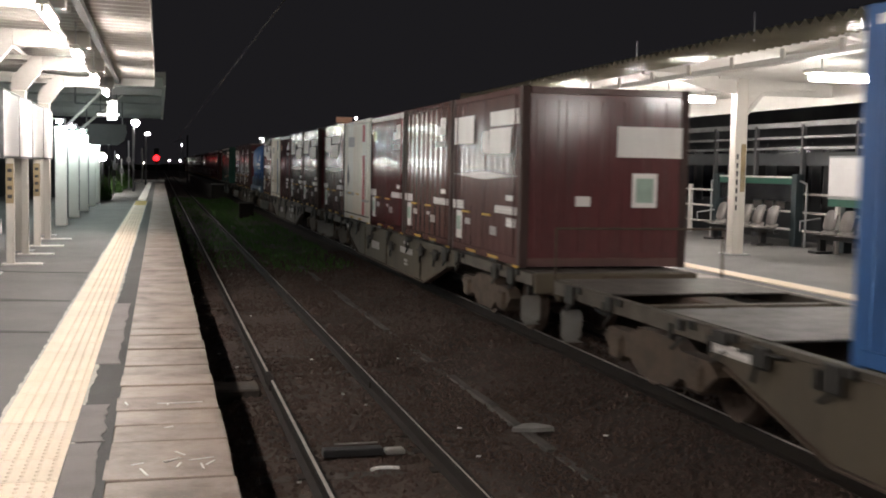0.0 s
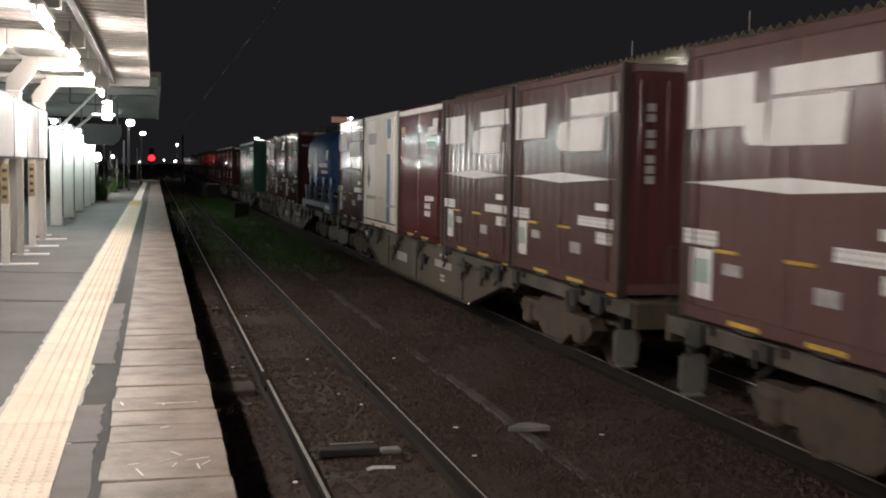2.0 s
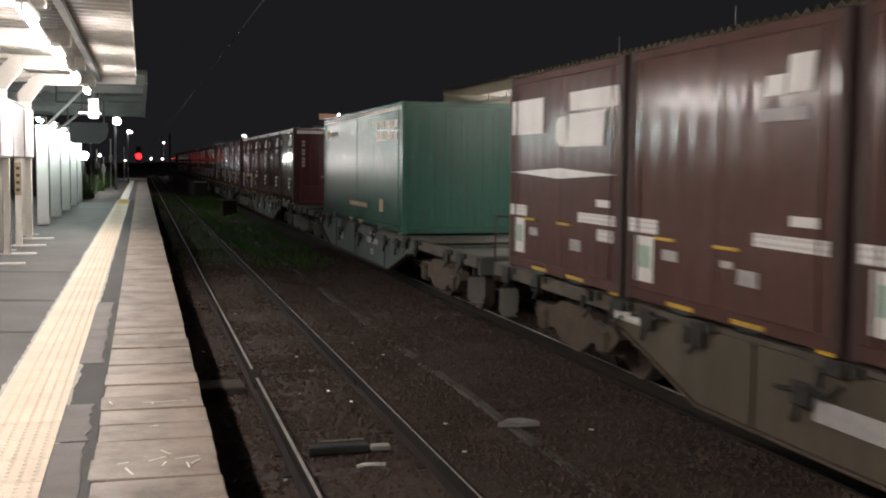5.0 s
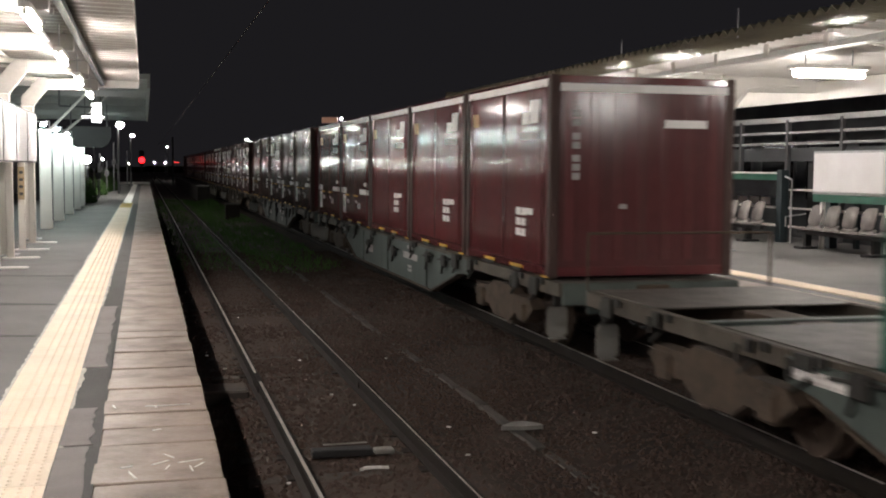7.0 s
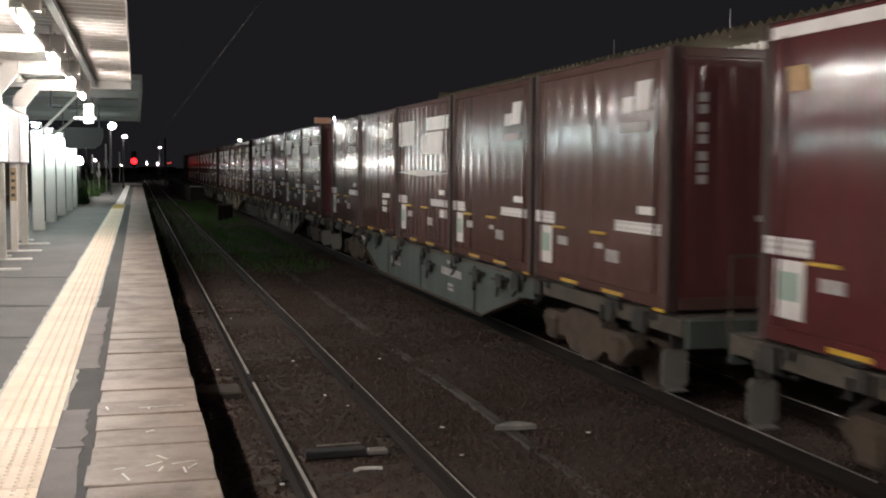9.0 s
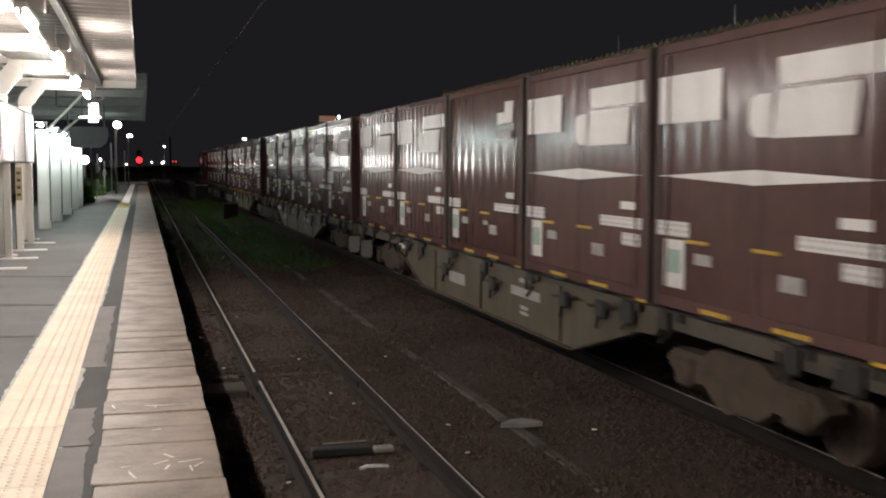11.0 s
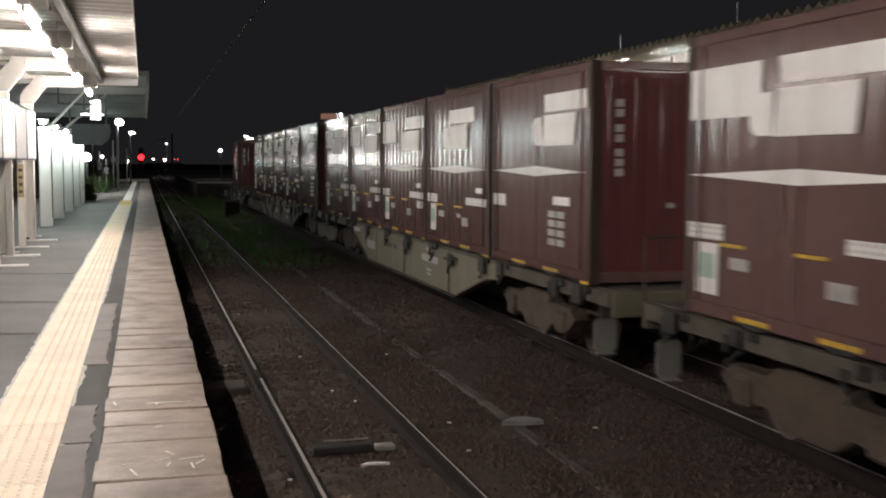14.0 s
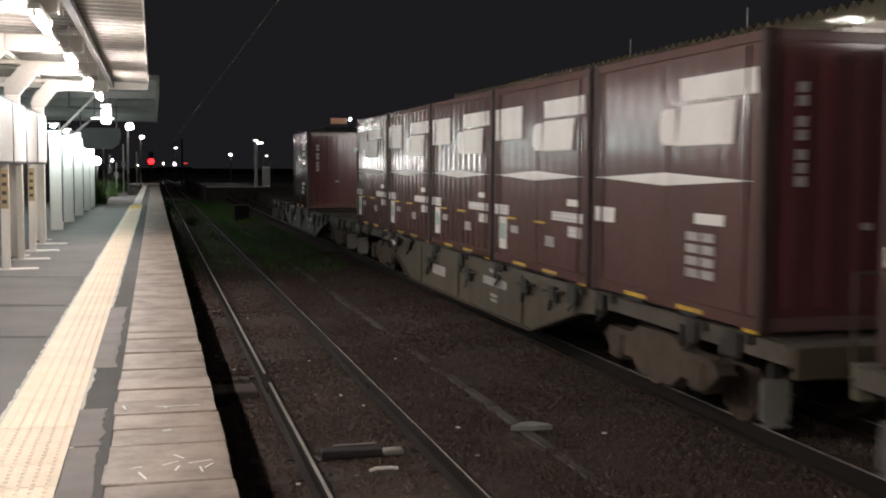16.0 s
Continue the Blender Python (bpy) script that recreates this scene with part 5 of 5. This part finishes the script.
                part("lock_lever", bars([((x - 0.03, y - 0.1, -0.2), (x - 0.03, y + 0.14, -0.34), 0.02)], 6), P_CLUTTER, tl)
    part("centre_sill", B(((W / 2 - 0.22, a - 0.1, -0.36), (W / 2 + 0.22, b + 0.1, -0.06)), bev=0.02), P_UNDER, w)
    for y in (a, 2.1, 5.6, 9.3, 13.1, 16.7, b - 0.14):
        part("cross_beam", B(((0.14, y, -0.22), (W - 0.14, y + 0.14, -0.04)), bev=0.01), paint, w)
    for y0, y1 in ((a, 1.2), (2.6, 4.9), (6.4, 8.5), (10.4, 12.4), (14.2, 16.3), (17.6, b)):
        part("deck_plate", B(((0.1, y0, -0.036), (W - 0.1, y1, -0.018)), bev=0.004), P_DECK, w, "worn dark deck plate")
    for y in (a - 0.06, b):
        part("end_sill", B(((0.05, y, -0.3), (W - 0.05, y + 0.06, -0.03)), bev=0.01), paint, w)
    for y, s in ((a - 0.06, -1), (b + 0.06, 1)):
        part("coupler", B(((W / 2 - 0.11, min(y, y + s * 0.34), -0.33), (W / 2 + 0.11, max(y, y + s * 0.34), -0.1)), bev=0.03), P_UNDER, w)
        part("air_hose", bars([((W / 2 - 0.35, y, -0.25), (W / 2 - 0.35, y + s * 0.15, -0.5), 0.025), ((W / 2 - 0.35, y + s * 0.15, -0.5), (W / 2 - 0.35, y + s * 0.3, -0.52), 0.025)]), M_BLACK, w)
        for x in (0.0, W - 0.3):
            sy = y - s * 0.42
            st = part("step", B(((x + 0.03, sy - 0.09, -0.757), (x + 0.24, sy + 0.05, -0.742)), bev=0.006), P_STEP, w, "pale steel shunter's step")
            part("step_plate", shaped([(x + 0.05, -0.74), (x + 0.22, -0.74), (x + 0.27, -0.69), (x + 0.27, -0.40), (x + 0.24, -0.36), (x + 0.03, -0.36), (x + 0.0, -0.40), (x + 0.0, -0.69)], "y", sy - 0.010, sy + 0.010), P_STEP, st, "pale rounded step plate")
            part("step_bracket", B(((x + 0.08, sy - 0.03, -0.36), (x + 0.2, sy + 0.03, -0.2)), bev=0.006), P_CLUTTER, st)
        hr = part("hand_rail", bars([((0.06, y, -0.03), (0.06, y, 0.62), 0.014), ((0.06, y, 0.62), (W - 0.06, y, 0.62), 0.014), ((W - 0.06, y, 0.62), (W - 0.06, y, -0.03), 0.014)]), P_UNDER, w, "thin steel hand rail") if s > 0 else None
    for x, y in ((0.2, 7.6), (1.3, 8.4)):
        part("brake_cylinder", bars([((x + 0.35, y, -0.5), (x + 0.35, y + 0.9, -0.5), 0.18)], 12), P_UNDER, w)
    for yc in (2.38, 16.58):
        bg = part("bogie", B(((0.62, yc - 0.18, -0.62), (W - 0.62, yc + 0.18, -0.36)), bev=0.03), P_UNDER, w, "dusty brown steel bogie")
        for x in (0.16, W - 0.34):
            out = [(yc - 1.35, -0.52), (yc - 1.2, -0.40), (yc - 0.62, -0.40), (yc - 0.4, -0.30), (yc + 0.4, -0.30), (yc + 0.62, -0.40), (yc + 1.2, -0.40), (yc + 1.35, -0.52), (yc + 1.1, -0.70), (yc + 0.6, -0.66), (yc + 0.36, -0.80), (yc - 0.36, -0.80), (yc - 0.6, -0.66), (yc - 1.1, -0.70)]
            part("side_frame", shaped(out, "x", x, x + 0.18), P_UNDER, bg)
            for dy in (-0.95, 0.95):
                part("axle_box", B(((x - 0.05, yc + dy - 0.16, -0.74), (x + 0.23, yc + dy + 0.16, -0.45)), bev=0.04), P_UNDER, bg)
            for dy in (-0.2, 0.0, 0.2):
                part("spring", bars([((x + 0.09, yc + dy, -0.78), (x + 0.09, yc + dy, -0.42), 0.07)], 10), P_WHEEL, bg)
        for dy in (-0.95, 0.95):
            bm = bars([((-1.0, 0, 0), (1.0, 0, 0), 0.07)], 10)
            for s in (-1, 1):
                bar(bm, (s * 0.5, 0, 0), (s * 0.63, 0, 0), 0.405, 28)
                bar(bm, (s * 0.47, 0, 0), (s * 0.5, 0, 0), 0.43, 28)
                bar(bm, (s * 0.63, 0, 0), (s * 0.66, 0, 0), 0.13, 12)
                for k in range(5):
                    ang = 1.2566 * k
                    bar(bm, (s * 0.625, 0.24 * math.cos(ang), 0.24 * math.sin(ang)), (s * 0.645, 0.24 * math.cos(ang), 0.24 * math.sin(ang)), 0.045, 8)
            part("wheelset", bm, P_WHEEL, bg, "worn steel wheelset", pose(W / 2, yc + dy, -DECK + 0.405))
    return w


D = diamond_container(True, False)
DP = diamond_container(True, False, panel=True)
DN = diamond_container(False, False, letters=True)
DL = diamond_container(False, False, shift=0.65)
DS = diamond_container(True, False, shift=0.62)
DT = diamond_container(False, True)
DTS = diamond_container(False, True, sheet=True)
R = red_container(False)
RA = red_container(False, across=True)
RP = red_container(False, plain=True)
T = red_container(True, plain=True)
T2 = red_container(True)
WR = cream_container(P_STRIPE_RED, "red")
WB = cream_container(P_STRIPE_BLUE, "blue")
GREEN = long_box("long_container", "long green freight container with a pale top stripe", 9.41, P_GREEN)
BLUE = long_box("long_container", "plain blue steel freight container", 6.06, P_BLUE)
TANK = tank_container()
# the load of each wagon by its five places, from the front
LOADS = {
    -1: [None, None, None, None, None],
    0: [DP, R, T2, WR, DS],
    1: [D, D, T, WB, D],
    2: [None, None, RA, R, D],
    3: [None, None, None, None, None],
    4: [T, T, T, T2, T2],
    5: [R, R, D, RP, R],
    6: [D, D, R, D, D],
    7: [DTS, DT, DL, D, DS],
    8: [DN, DL, D, D, DS],
    9: [DN, D, D, D, DS],
    10: [None, None, RP, None, None],
}
# how far the load of each wagon stands off its even place
SLACK = {-1: -0.4, 0: -0.47, 1: -0.60, 2: -0.83, 3: -0.7, 4: -0.45, 5: -0.42, 6: -0.28, 7: -0.74, 8: -0.06, 9: -0.10, 10: -0.1}
used = set()


def stand(model, y):
    if model in used:
        ob = copy_thing(model, pose(0, 0, 0))
    else:
        ob = model
        used.add(model)
    return placed(ob, y)


cream_wagon, grey_wagon = wagon(P_WAGON_CREAM, "cream-grey", (12.5, 13.3), True), wagon(P_WAGON_GREY, "blue-grey", (11.2, 12.0))
brown_wagon = wagon(P_WAGON_BROWN, "brown-grey", (10.5, 11.4))
for k, load in LOADS.items():
    y = FRONT + PITCH * k - 0.62 + 0.05 * k
    stand(grey_wagon if k in (3, 4, 5, 10) else cream_wagon if k in (7, 8) else brown_wagon, y)
    for i, model in enumerate(load):
        if model:
            stand(model, FRONT + PITCH * k + SLACK[k] + 3.79 * i)
stand(TANK, FRONT + PITCH * 2 - 0.66)
stand(GREEN, FRONT + PITCH * 3 + 4.07)
stand(BLUE, FRONT - PITCH + 6.2)


def motions():
    """The train rolls past at an even speed; its wheels turn with it."""
    for ob in TRAIN:
        o = ob.matrix_basis.translation.copy()
        walk(ob, [(t, pose(o.x, o.y - SPEED * t, o.z)) for t in (0.0, 4.0, 8.0, 12.0, 16.0)])
    spin = [(i / 30, math.degrees(SPEED * i / 30 / 0.405)) for i in range(481)]
    turned = {}
    for ob in [o for o in scene.objects if o.name.startswith("wheelset")]:
        base = ob.matrix_basis.copy()
        key = (round(base.translation.y, 2),)
        if key not in turned:
            walk(ob, [(t, base @ pose(0, 0, 0, a)) for t, a in spin])
            turned[key] = ob.animation_data
        else:
            ob.rotation_mode = "QUATERNION"
            ob.animation_data_create()
            ob.animation_data.action = turned[key].action
            ob.animation_data.action_slot = turned[key].action_slot


motions()
